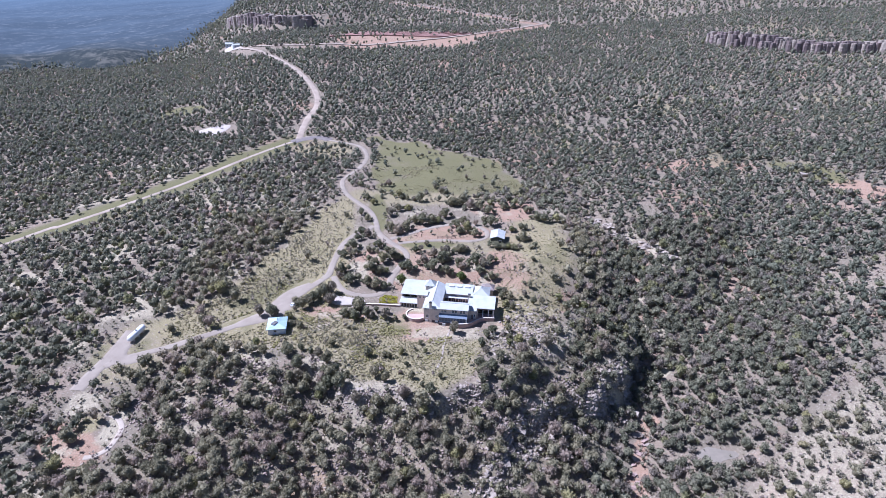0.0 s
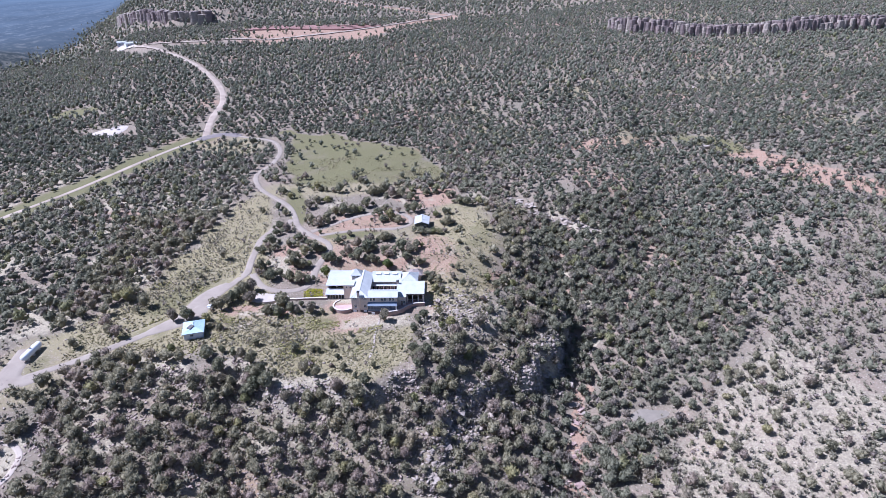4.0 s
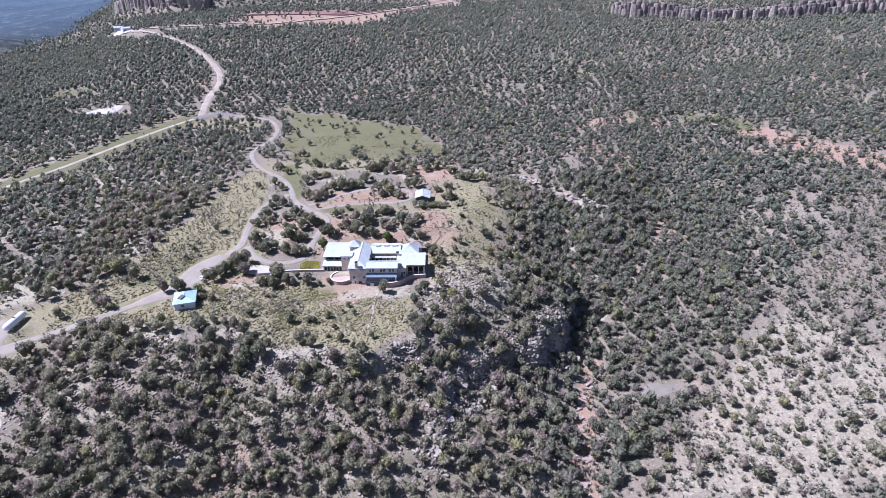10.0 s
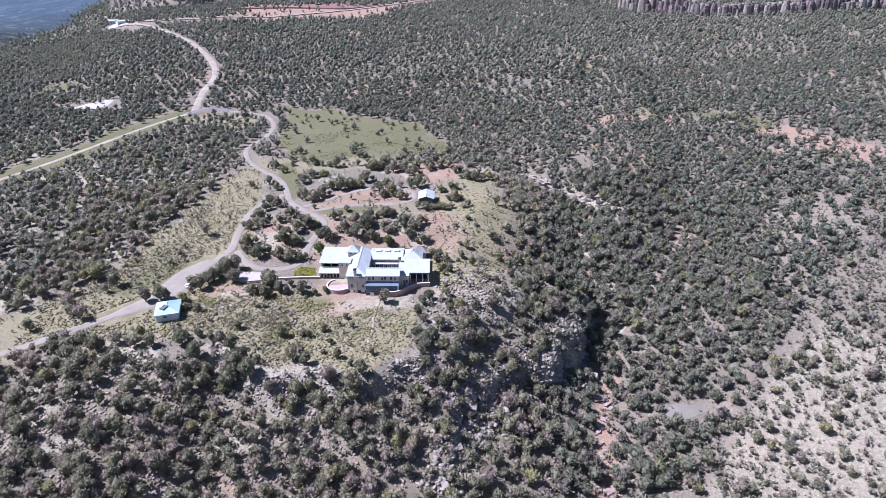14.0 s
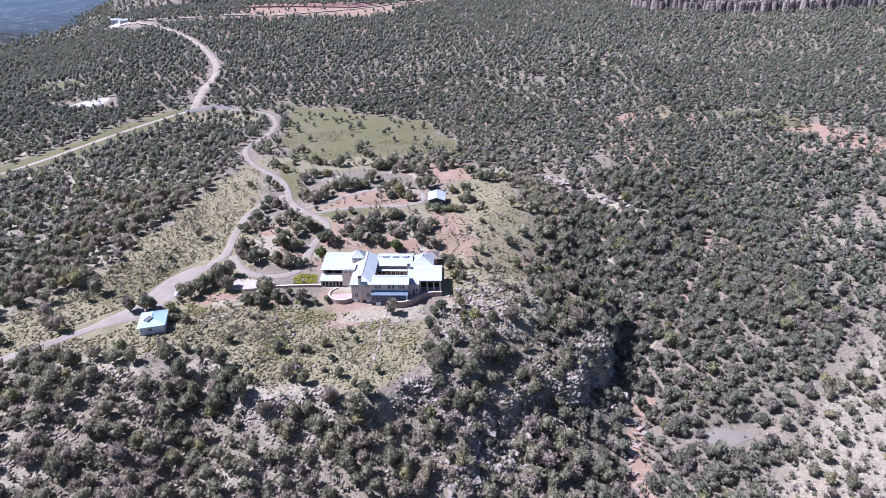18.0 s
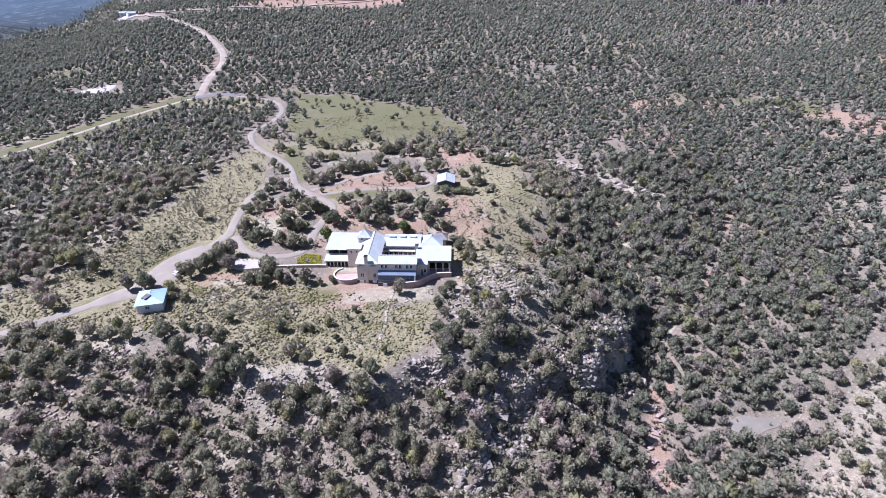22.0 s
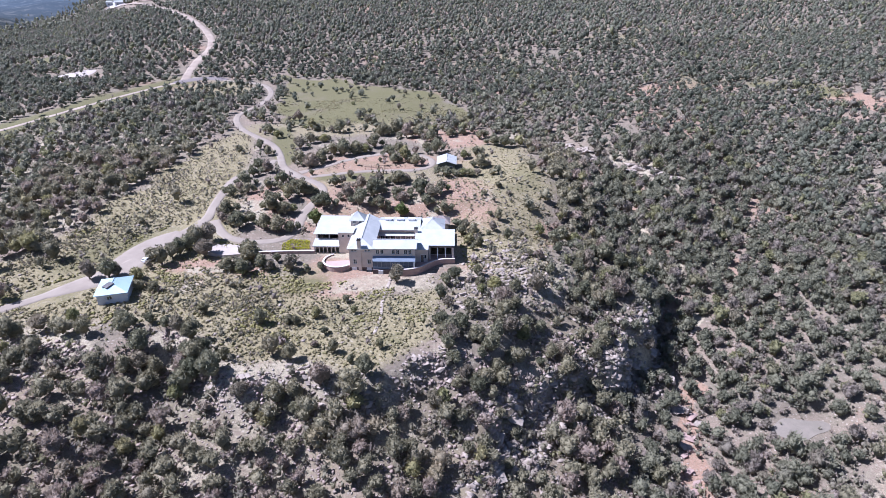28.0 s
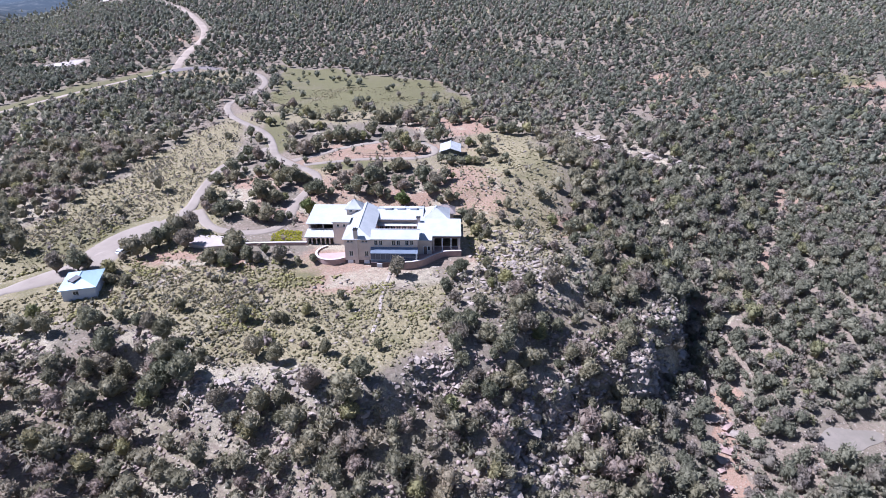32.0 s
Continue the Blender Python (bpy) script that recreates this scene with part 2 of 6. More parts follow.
def hash2(ix, iy, seed):
    n = (ix.astype(np.int64) * 374761393 + iy.astype(np.int64) * 668265263 + seed * 974634777) & 0x7FFFFFFF
    n = ((n ^ (n >> 13)) * 1274126177) & 0x7FFFFFFF
    return ((n ^ (n >> 16)) & 0xFFFF) / 65535.0


def value_noise(x, y, size, seed=0):
    """Smooth noise from 0 to 1 with bumps of about that many metres."""
    u, v = np.asarray(x, float) / size, np.asarray(y, float) / size
    iu, iv = np.floor(u), np.floor(v)
    fu, fv = u - iu, v - iv
    fu, fv = fu * fu * (3 - 2 * fu), fv * fv * (3 - 2 * fv)
    a, b = hash2(iu, iv, seed), hash2(iu + 1, iv, seed)
    c, d = hash2(iu, iv + 1, seed), hash2(iu + 1, iv + 1, seed)
    return (a * (1 - fu) + b * fu) * (1 - fv) + (c * (1 - fu) + d * fu) * fv


def fbm(x, y, size, octaves=4, seed=0):
    total, gain, weight = 0.0, 1.0, 0.0
    for k in range(octaves):
        total = total + gain * value_noise(x, y, size / 2 ** k, seed + k)
        weight, gain = weight + gain, gain * 0.5
    return total / weight


def along(x, y, line):
    """The distance to a polyline of (x, y, value), the side (positive: east of a line that runs north), and the value near there."""
    x, y = np.asarray(x, float), np.asarray(y, float)
    best = np.full(x.shape, 1e9)
    side, total, weight = np.zeros(x.shape), np.zeros(x.shape), np.zeros(x.shape)
    for (ax, ay, av), (bx, by, bv) in zip(line, line[1:]):
        dx, dy = bx - ax, by - ay
        t = np.clip(((x - ax) * dx + (y - ay) * dy) / (dx * dx + dy * dy), 0, 1)
        d = np.hypot(x - ax - t * dx, y - ay - t * dy)
        near = d < best
        best = np.where(near, d, best)
        side = np.where(near, np.sign((x - ax) * dy - (y - ay) * dx), side)
        w = 1.0 / (d + 3.0) ** 4
        total, weight = total + w * (av + t * (bv - av)), weight + w
    return best, side, total / weight


def soft_min(a, b, k):
    h = np.clip(0.5 + 0.5 * (b - a) / k, 0, 1)
    return b * (1 - h) + a * h - k * h * (1 - h)


# centre lines of the two washes, with the height of their beds
WASH = [(30, -260, -38), (52, -125, -32), (57, -95, -30), (60, -80, -29), (65, -67, -28), (73, -49, -25.5), (88, -24, -19), (115, 4, -13), (145, 40, -7), (185, 105, 1), (205, 190, 8)]
SIDE_WASH = [(75, -40, -23), (80, 0, -16), (93, 42, -7), (84, 80, -2), (84, 130, 3)]
RAVINE_CLIFF = [(-4, -112, 0), (10, -84, 0), (24, -63, 0), (38, -53, 0), (54, -45, 0), (68, -31, 0), (80, -21, 0), (86, 0, 0)]
CLIFF_EAST = [(330, 560, 0), (372, 528, 0), (430, 497, 0), (500, 478, 0), (640, 440, 0), (900, 380, 0)]
CLIFF_WEST = [(-412, 1010, 0), (-390, 905, 0), (-335, 825, 0), (-270, 775, 0), (-205, 765, 0), (-130, 800, 0)]


def rim(x):
    """How far north the southern rim of the spur lies."""
    return -56.0 + np.minimum(0.011 * (x + 10) ** 2, np.where(x < -10, 17, 60)) + 2.5 * np.sin(x * 0.23)


def terrain(x, y):
    x, y = np.asarray(x, float), np.asarray(y, float)
    base = 3.2 + 0.019 * np.clip(y, -120, 245) - 3.4 * ramp(45, -15, y)
    north = np.maximum(y - 245, 0)
    left = ramp(-110, 20, x + 150 + 0.33 * np.maximum(y - 250, 0))
    rise = 58 * (1 - np.exp(-north / 520)) * left
    d = 0.75 * x + 0.66 * y - 235
    hill = 46 * (1 - np.exp(-np.maximum(d, 0) / 330))
    h = base + np.maximum(rise, hill) + 0.25 * np.minimum(rise, hill)
    # two bands of cliff
    dist, side, _ = along(x, y, CLIFF_EAST)
    back = ramp(20, 120, dist)
    reach = ((1 - back) * ramp(300, 350, x) + back * ramp(180, 560, x)) * ramp(4, -4, side * dist)
    h = h + 18 * reach + 0.03 * reach * np.minimum(dist, 900)
    dist, side, _ = along(x, y, CLIFF_WEST)
    h = h + 18 * ramp(5, -5, side * dist) * ramp(-120, -210, x) * ramp(-460, -410, x) * ramp(1400, 1100, y)
    # the country falls away to the west
    h = h - 0.06 * np.clip(-160 - x, 0, 700)
    # southern front of the spur
    front = rim(x) - y
    drop = 3.5 * ramp(0, 7, front) * ramp(-75, -35, x) + (0.07 + 0.25 * ramp(-90, -10, x)) * np.maximum(front, 0)
    h = h - np.minimum(drop, 32) * ramp(75, 45, x)
    # a rock step along the western side of the ravine
    away, flank, _ = along(x, y, RAVINE_CLIFF)
    wobble = (fbm(x, y, 11, 3, 41) - 0.5) * 11
    s = flank * away + wobble
    step = 11.0 * ramp(2.2, -2.2, s) * ramp(8, -10, y) * ramp(-118, -92, y)
    for line, west, east, flat in ((WASH, 0.36, 0.13, 3.0), (SIDE_WASH, 0.38, 0.30, 2.0)):
        dist, side, bed = along(x, y, line)
        slope = np.where(side > 0, east, west)
        h = soft_min(h, bed + slope * np.maximum(dist - flat, 0) + step * (side < 0), 5.0)
    near = ramp(13, 4, away) * ramp(6, -14, y) * ramp(-112, -84, y)
    ledge = np.floor(h / 2.2 + fbm(x, y, 6, 2, 44)) * 2.2 - 2.2 * fbm(x, y, 6, 2, 44) + 1.1
    h = h + near * 0.7 * (ledge - h)
    h = h + (fbm(x, y, 38, 3, 5) - 0.5) * 2.2 * ramp(25, 75, np.hypot(x * 0.8, y)) + (fbm(x, y, 160, 2, 9) - 0.5) * 9 * ramp(120, 420, np.hypot(x, y))
    h = h - 1.0 * ramp(-6, -15, y) * ramp(-45, -22, x) * ramp(40, 25, x)
    return level_pads(x, y, h)


def level_pads(x, y, h):
    """Levels the ground under the buildings and yards."""
    for cx, cy, z, rx, ry in PADS:
        w = ramp(1.55, 1.0, np.maximum(np.abs(x - cx) / rx, np.abs(y - cy) / ry))
        h = h * (1 - w) + z * w
    return h


PADS = [(1, 7, 0.0, 24, 12), (-67.5, -18, -0.8, 7, 6), (26, 59, 3.6, 6, 6), (95, -60.3, -24.6, 8.2, 4.4)]


# ---------------------------------------------------------------- ground and roads
def lines(low, near_low, near_high, high, step, growth):
    inner = list(np.arange(near_low, near_high + 0.01, step))
    for end, sign in ((high, 1), (low, -1)):
        at, s, outer = (inner[-1] if sign > 0 else inner[0]), step, []
        while (end - at) * sign > 0:
            s *= growth
            at += sign * s
            outer.append(at)
        inner = inner + outer if sign > 0 else outer[::-1] + inner
    return np.array(inner)


XS = lines(-4600, -160, 270, 4600, 2.1, 1.055)
YS = lines(-700, -150, 260, 4800, 2.1, 1.04)


def smooth_line(points, gap=2.5):
    """Points every few metres on a smooth line through the given ones."""
    pts = [np.array(p, float) for p in points]
    pts = [2 * pts[0] - pts[1]] + pts + [2 * pts[-1] - pts[-2]]
    out = []
    for a, b, c, d in zip(pts, pts[1:], pts[2:], pts[3:]):
        n = max(2, int(np.hypot(*(c - b)) / gap))
        for t in np.arange(n) / n:
            out.append(0.5 * (2 * b + (c - a) * t + (2 * a - 5 * b + 4 * c - d) * t * t + (3 * b - a - 3 * c + d) * t ** 3))
    out.append(pts[-2])
    return np.array(out)


# name, half width, material, label, line
ROADS = []


def way(name, half, material, label, points):
    ROADS.append((name, half, material, label, points))


way("road", 1.7, PINK_EARTH, "pale gravel country road with grassy verges",
    [(-330, -130), (-229, 55), (-211, 79), (-193, 99), (-172, 128), (-153, 165), (-132, 212), (-113, 242)])
way("road", 2.8, PINK_EARTH, "wide pinkish earth road climbing through the woods",
    [(-116, 236), (-119, 262), (-120, 290), (-119, 329), (-133, 383), (-160, 443), (-206, 526), (-241, 582), (-281, 636), (-330, 720)])
way("road", 3.0, PINK_EARTH, "earth road along the foot of the slope",
    [(-281, 636), (-221, 613), (-141, 594), (-96, 592), (-31, 642), (50, 690), (134, 766), (152, 797), (106, 852), (12, 987), (-109, 1160), (-260, 1330)])
way("driveway", 1.6, GRAVEL, "winding grey gravel driveway up to the house",
    [(-113, 246), (-89, 236), (-67, 223), (-58, 197), (-60, 170), (-67, 146), (-62, 122), (-52, 105.5), (-43.2, 93), (-38.8, 79.3), (-36.0, 66), (-31, 56.5), (-26, 50.5), (-21, 44.5), (-19.4, 37), (-22.6, 29), (-25.3, 22), (-26.4, 14), (-29.5, 7.6), (-35, 5.9), (-40, 6.2), (-45.4, 8.9), (-49, 14), (-52, 21)])
way("driveway", 1.75, GRAVEL, "grey gravel driveway running past the garage",
    [(-39.5, 75), (-42, 70), (-47.4, 63.5), (-52, 53), (-53.4, 40), (-54.2, 30), (-54.6, 22), (-59, 15.5), (-68, 1), (-75, -7), (-83, -14), (-94, -23), (-105, -31), (-118, -38), (-124, -43)])
way("driveway", 2.5, GRAVEL, "short gravel spur beside the storage tank",
    [(-124.8, -20.5), (-124.7, -30), (-124.9, -38), (-126.4, -46.5), (-127.4, -55.5)])
way("driveway", 3.2, GRAVEL, "gravel fork beside the storage tank",
    [(-123.6, -27), (-123.4, -34), (-121.5, -38.5), (-117, -39.5), (-111, -36)])
way("driveway", 5.2, GRAVEL, "broad gravel apron before the garage",
    [(-61, 15), (-66.5, 8.5), (-69, 3), (-70.8, -3), (-73.5, -8), (-79, -11.5), (-86, -16.5)])
way("driveway", 1.4, GRAVEL, "narrow gravel loop round a clump of trees",
    [(-29, 57.5), (-21, 62.8), (-13.8, 67.8), (-7.5, 71.5), (-1, 74), (8, 77), (14.9, 75), (19.6, 70.5), (21.3, 65), (19.2, 59.7), (13, 56.2), (4.6, 56), (-4, 56.3), (-25, 53)])
ROAD_LINES = [(half, smooth_line(pts)) for _, half, _, _, pts in ROADS]


def to_road(x, y):
    """The distance to the nearest road's edge, and that road's height."""
    best, height = np.full(np.shape(x), 1e9), np.zeros(np.shape(x))
    for half, line in ROAD_LINES:
        z = terrain(line[:, 0], line[:, 1])
        z = np.convolve(np.r_[np.full(4, z[0]), z, np.full(4, z[-1])], np.full(9, 1 / 9), "valid")
        low, high = line.min(0) - 30, line.max(0) + 30
        some = (x > low[0]) & (x < high[0]) & (y > low[1]) & (y < high[1])
        if not some.any():
            continue
        px, py = x[some], y[some]
        d, k = np.full(px.shape, 1e9), np.zeros(px.shape, int)
        for n in range(len(line)):
            dn = np.hypot(px - line[n, 0], py - line[n, 1]) - half
            near = dn < d
            d, k = np.where(near, dn, d), np.where(near, n, k)
        near = d < best[some]
        best[some], height[some] = np.where(near, d, best[some]), np.where(near, z[k], height[some])
    return best, height


GX, GY = np.meshgrid(XS, YS)
GZ = terrain(GX, GY)
ROAD_GAP, road_z = to_road(GX, GY)
bed = ramp(6.0, 0.8, ROAD_GAP)
GZ = GZ * (1 - bed) + (road_z - 0.05) * bed


def read_grid(grid, x, y):
    x, y = np.asarray(x, float), np.asarray(y, float)
    i = np.clip(np.searchsorted(XS, x) - 1, 0, len(XS) - 2)
    j = np.clip(np.searchsorted(YS, y) - 1, 0, len(YS) - 2)
    u, v = (x - XS[i]) / (XS[i + 1] - XS[i]), (y - YS[j]) / (YS[j + 1] - YS[j])
    return (grid[j, i] * (1 - u) + grid[j, i + 1] * u) * (1 - v) + (grid[j + 1, i] * (1 - u) + grid[j + 1, i + 1] * u) * v


def ground(x, y):
    return read_grid(GZ, x, y)


def blob(x, y, cx, cy, rx, ry, turn=0.0, edge=0.35, seed=3):
    """1 inside an uneven oval patch, 0 outside."""
    c, s = math.cos(radians(turn)), math.sin(radians(turn))
    u, v = (x - cx) * c + (y - cy) * s, -(x - cx) * s + (y - cy) * c
    r = np.hypot(u / rx, v / ry) + (fbm(x, y, 14, 3, seed) - 0.5) * 0.7
    return ramp(1 + edge, 1 - edge, r)


def field_mask(x, y):
    """The fenceless meadow north of the house."""
    right, left = 40 - 0.12 * (y - 195), -57 + 0.1 * (250 - y)
    top, low = 250 - 0.58 * (x + 57), 118 + 0.1 * x
    wob = (fbm(x, y, 22, 3, 21) - 0.5) * 30
    return ramp(-3, 5, right - x + wob) * ramp(-3, 5, x - left + wob) * ramp(-3, 6, top - y + wob) * ramp(-4, 10, y - low + wob)


def spur_mask(x, y):
    """The open grassy spur before and beside the house."""
    south = ramp(-2, 8, y - rim(x)) * ramp(-72, -50, x + 0.25 * y) * ramp(20, 10, x - 0.2 * (y + 20)) * ramp(6, -10, y + 8)
    edge = x + 71 + 0.27 * (100 - y) + (fbm(x, y, 16, 3, 17) - 0.5) * 14
    west = ramp(-3, 5, edge) * ramp(-42, -50, x + 0.1 * (y - 40)) * ramp(122, 104, y) * ramp(-40, -22, y) + blob(x, y, -96, -8, 30, 12, 38)
    east = blob(x, y, 40, 34, 19, 58, -12)
    return np.clip(south + west + east, 0, 1)


def open_bank(x, y):
    """The stony, thinly wooded bank east of the wash."""
    _, side, _ = along(x, y, WASH)
    return (side > 0) * ramp(-9, 9, -72 + 0.75 * (x - 100) - y) * ramp(330, 230, x)


def masks(x, y):
    wide = fbm(x, y, 55, 4, 31)
    gap, _ = to_road(x, y)
    verge = ramp(19, 4, gap + 9 * (fbm(x, y, 20, 2, 62) - 0.5)) * ramp(-95, -115, x) * ramp(275, 225, y) * ramp(20, 60, y)
    lush = np.maximum(field_mask(x, y) * (0.25 + 0.55 * fbm(x, y, 26, 4, 83) + 0.5 * fbm(x, y, 7, 3, 84)), 0.8 * verge)
    lush = np.maximum(lush, 0.8 * blob(x, y, -255, 345, 26, 22) + 0.8 * blob(x, y, -300, 420, 40, 10))
    lush = np.maximum(lush, 0.5 * ramp(0.55, 0.72, fbm(x, y, 9, 3, 79)) * spur_mask(x, y))
    lush = np.maximum(lush, 0.75 * blob(x, y, -10, 51, 16, 4) + 0.6 * blob(x, y, 2, 64, 14, 5))
    lush = np.maximum(lush, 0.75 * blob(x, y, 240, 158, 30, 11, -60) + 0.6 * blob(x, y, -78, 8, 16, 8, 40) + 0.5 * blob(x, y, -116, -31, 4, 6) + 0.5 * blob(x, y, -130, -38, 3, 10))
    lush = np.maximum(lush, 0.75 * blob(x, y, -39, 96, 5, 28, 8))
    lush = np.maximum(lush, 0.7 * blob(x, y, -20, -18, 7, 4) + 0.6 * blob(x, y, 8, -22, 4, 3))
    green = np.maximum(np.maximum(0.72 * spur_mask(x, y), 0.55 * blob(x, y, 5, 50, 36, 30) + 0.45 * blob(x, y, 26, -20, 16, 14) + 0.55 * blob(x, y, -118, -34, 18, 20)), 0.38 * ramp(-2, 8, rim(x) - y) * ramp(65, 45, x) * ramp(-110, -90, x))
    green = np.maximum(green, 0.6 * blob(x, y, -92, 212, 26, 26) + 0.6 * blob(x, y, -20, 118, 50, 16) + 0.8 * blob(x, y, -115, -70, 5, 5))
    green = np.maximum(green, 0.55 * ramp(0.5, 0.75, fbm(x, y, 24, 3, 77)) * ramp(20, 60, x) * ramp(60, 160, y))
    green = np.maximum(green, 0.5 * ramp(0.5, 0.7, fbm(x, y, 11, 3, 78)) * spur_mask(x, y) + 0.45 * spur_mask(x, y))
    red = 0.95 * blob(x, y, 266, 100, 58, 13, -65) + 0.75 * blob(x, y, 175, 178, 42, 12, 0, 0.5)
    red = red + 0.95 * blob(x, y, 84, -80, 5, 4) + 0.5 * blob(x, y, 104, -82, 8, 6) + 0.7 * blob(x, y, -38, 32, 9, 15) + 0.7 * blob(x, y, 3, 66, 22, 12) + 0.8 * blob(x, y, 34, 96, 20, 14)
    red = red + 0.75 * blob(x, y, -48, -9, 18, 6, -8) + 0.5 * blob(x, y, 26, 26, 12, 20)
    red = red + 0.4 * blob(x, y, 130, -100, 8, 20, 40) + 0.8 * blob(x, y, -119, -76, 9, 8) + 0.6 * blob(x, y, -112, -82, 8, 6) + 0.5 * blob(x, y, -143, -38, 6, 5)
    red = red + 0.75 * blob(x, y, 0, 22, 24, 6) + (0.1 + 0.75 * fbm(x, y, 6, 3, 23)) * blob(x, y, 0, -17, 25, 6) + 0.55 * blob(x, y, 27, -4, 8, 16) + 0.6 * blob(x, y, 27, 40, 7, 9)
    red = red + 0.6 * blob(x, y, 40, 60, 12, 14) + 0.5 * blob(x, y, 30, 12, 8, 12)
    red = np.maximum(red, 0.55 * ramp(0.60, 0.78, fbm(x, y, 46, 3, 55)) * (1 - 0.8 * open_bank(x, y)))
    red = red + 0.8 * blob(x, y, -50, -4, 13, 3.2, -6) + 0.7 * blob(x, y, -50, -17, 3, 2.5) + 0.6 * blob(x, y, 38, 28, 8, 14)
    red = np.maximum(red, 0.62 * ramp(0.5, 0.68, fbm(x, y, 17, 3, 58)) * ramp(75, 50, np.hypot(x, y - 15)))
    red = red * (1 - 0.85 * blob(x, y, 100, -38, 30, 22, 35))
    dist, side, _ = along(x, y, WASH)
    wet = ramp(3.2, 1.9, dist + (fbm(x, y, 9, 2, 8) - 0.5) * 7) * ramp(-36, -46, y)
    red = np.maximum(red, wet * 0.9)
    red = np.maximum(red, 1.0 * blob(x, y, -55, 645, 108, 60, 0, 0.15))
    pale = 0.42 * ramp(0.5, 0.75, fbm(x, y, 40, 4, 91)) * open_bank(x, y)
    pale = np.maximum(pale, 0.5 * blob(x, y, 125, -78, 55, 40, 20) * open_bank(x, y) + 0.6 * blob(x, y, 31, -20, 15, 14) + 0.2 * blob(x, y, 44, 0, 16, 26))
    pale = np.maximum(pale, 0.42 * blob(x, y, 188, 20, 36, 20, 20)) + 0.3 * wet
    pale = np.maximum(pale, 0.5 * ramp(8, 2, np.abs(rim(x) - 3 - y)) * ramp(-60, -40, x) * ramp(30, 10, x))
    pale = np.maximum(pale, 0.62 * blob(x, y, -3, -19.5, 14, 5) + 0.5 * blob(x, y, 25, -18, 9, 10) + 0.75 * blob(x, y, -107.5, -71, 4.5, 8))
    steep = np.hypot(ground(x + 2, y) - ground(x - 2, y), ground(x, y + 2) - ground(x, y - 2)) / 4
    pale = np.maximum(pale, 0.45 * ramp(0.6, 1.0, steep) * ramp(200, 120, y))
    cut = (y > 540) * ramp(-175, -125, x) * np.maximum(ramp(14, 3, to_road(x, y + 8)[0]), ramp(14, 3, to_road(x, y + 18)[0]))
    red = np.maximum(red, 0.8 * cut)
    stony = ramp(170, 110, np.hypot(x - 10, y + 20)) * (side < 0)
    stony = np.maximum(stony, 0.85 * ramp(-60, -80, x) * ramp(240, 180, y))
    stony = stony * (1 - blob(x, y, 0, 58, 40, 26))
    pale = np.maximum(pale, stony * (0.12 + 0.62 * ramp(0.4, 0.68, fbm(x, y, 10, 3, 97))))
    bare = blob(x, y, 2, -18, 25, 7)
    green, lush = green * (1 - 0.85 * bare), lush * (1 - 0.7 * blob(x, y, 0, -18, 15, 5))
    worn = np.maximum(0.9 * blob(x, y, -49, -6, 14, 4, -8) + blob(x, y, -50, -17, 3, 2.5), 0.75 * blob(x, y, 3, 66, 22, 10) + 0.7 * blob(x, y, 34, 96, 18, 12))
    worn = np.clip(np.maximum(worn, 0.6 * blob(x, y, 29, 28, 10, 18) + 0.8 * blob(x, y, -38, 28, 8, 13) + 0.6 * blob(x, y, 4, 34, 22, 10)), 0, 1)
    red = np.maximum(red, worn * (0.45 + 0.5 * fbm(x, y, 8, 3, 47)))
    green, lush = green * (1 - 0.85 * worn), lush * (1 - 0.5 * worn)
    return green, np.clip(red, 0, 1), np.clip(pale - 0.5 * np.maximum(green, lush), 0, 1), lush


def sheet(name, x, y, z, material, smooth=True):
    rows, cols = z.shape
    n = np.arange(rows * cols).reshape(rows, cols)
    quads = np.stack([n[:-1, :-1], n[:-1, 1:], n[1:, 1:], n[1:, :-1]], -1).reshape(-1, 4)
    return raw_mesh(name, np.stack([x, y, z], -1).reshape(-1, 3), quads, material, smooth)


def raw_mesh(name, verts, faces, material, smooth=False):
    """A mesh from arrays of corners and of faces that all have as many corners."""
    me = bpy.data.meshes.new(name)
    k = faces.shape[1]
    me.vertices.add(len(verts))
    me.vertices.foreach_set("co", np.ascontiguousarray(verts, np.float32).ravel())
    me.loops.add(faces.size)
    me.loops.foreach_set("vertex_index", np.ascontiguousarray(faces, np.int32).ravel())
    me.polygons.add(len(faces))
    me.polygons.foreach_set("loop_start", np.arange(0, faces.size, k, dtype=np.int32))
    if smooth:
        me.polygons.foreach_set("use_smooth", np.ones(len(faces), bool))
    me.update(calc_edges=True)
    me.materials.append(material)
    return me


me = sheet("ground", GX, GY, GZ, GROUND)
for key, values in zip(("green", "red", "pale", "lush"), masks(GX.ravel(), GY.ravel())):
    me.attributes.new(key, "FLOAT", "POINT").data.foreach_set("value", np.ascontiguousarray(values, np.float32))
tagged(new("ground", me), "dry stony hill country with grass and red soil", "ground", kind="structure")


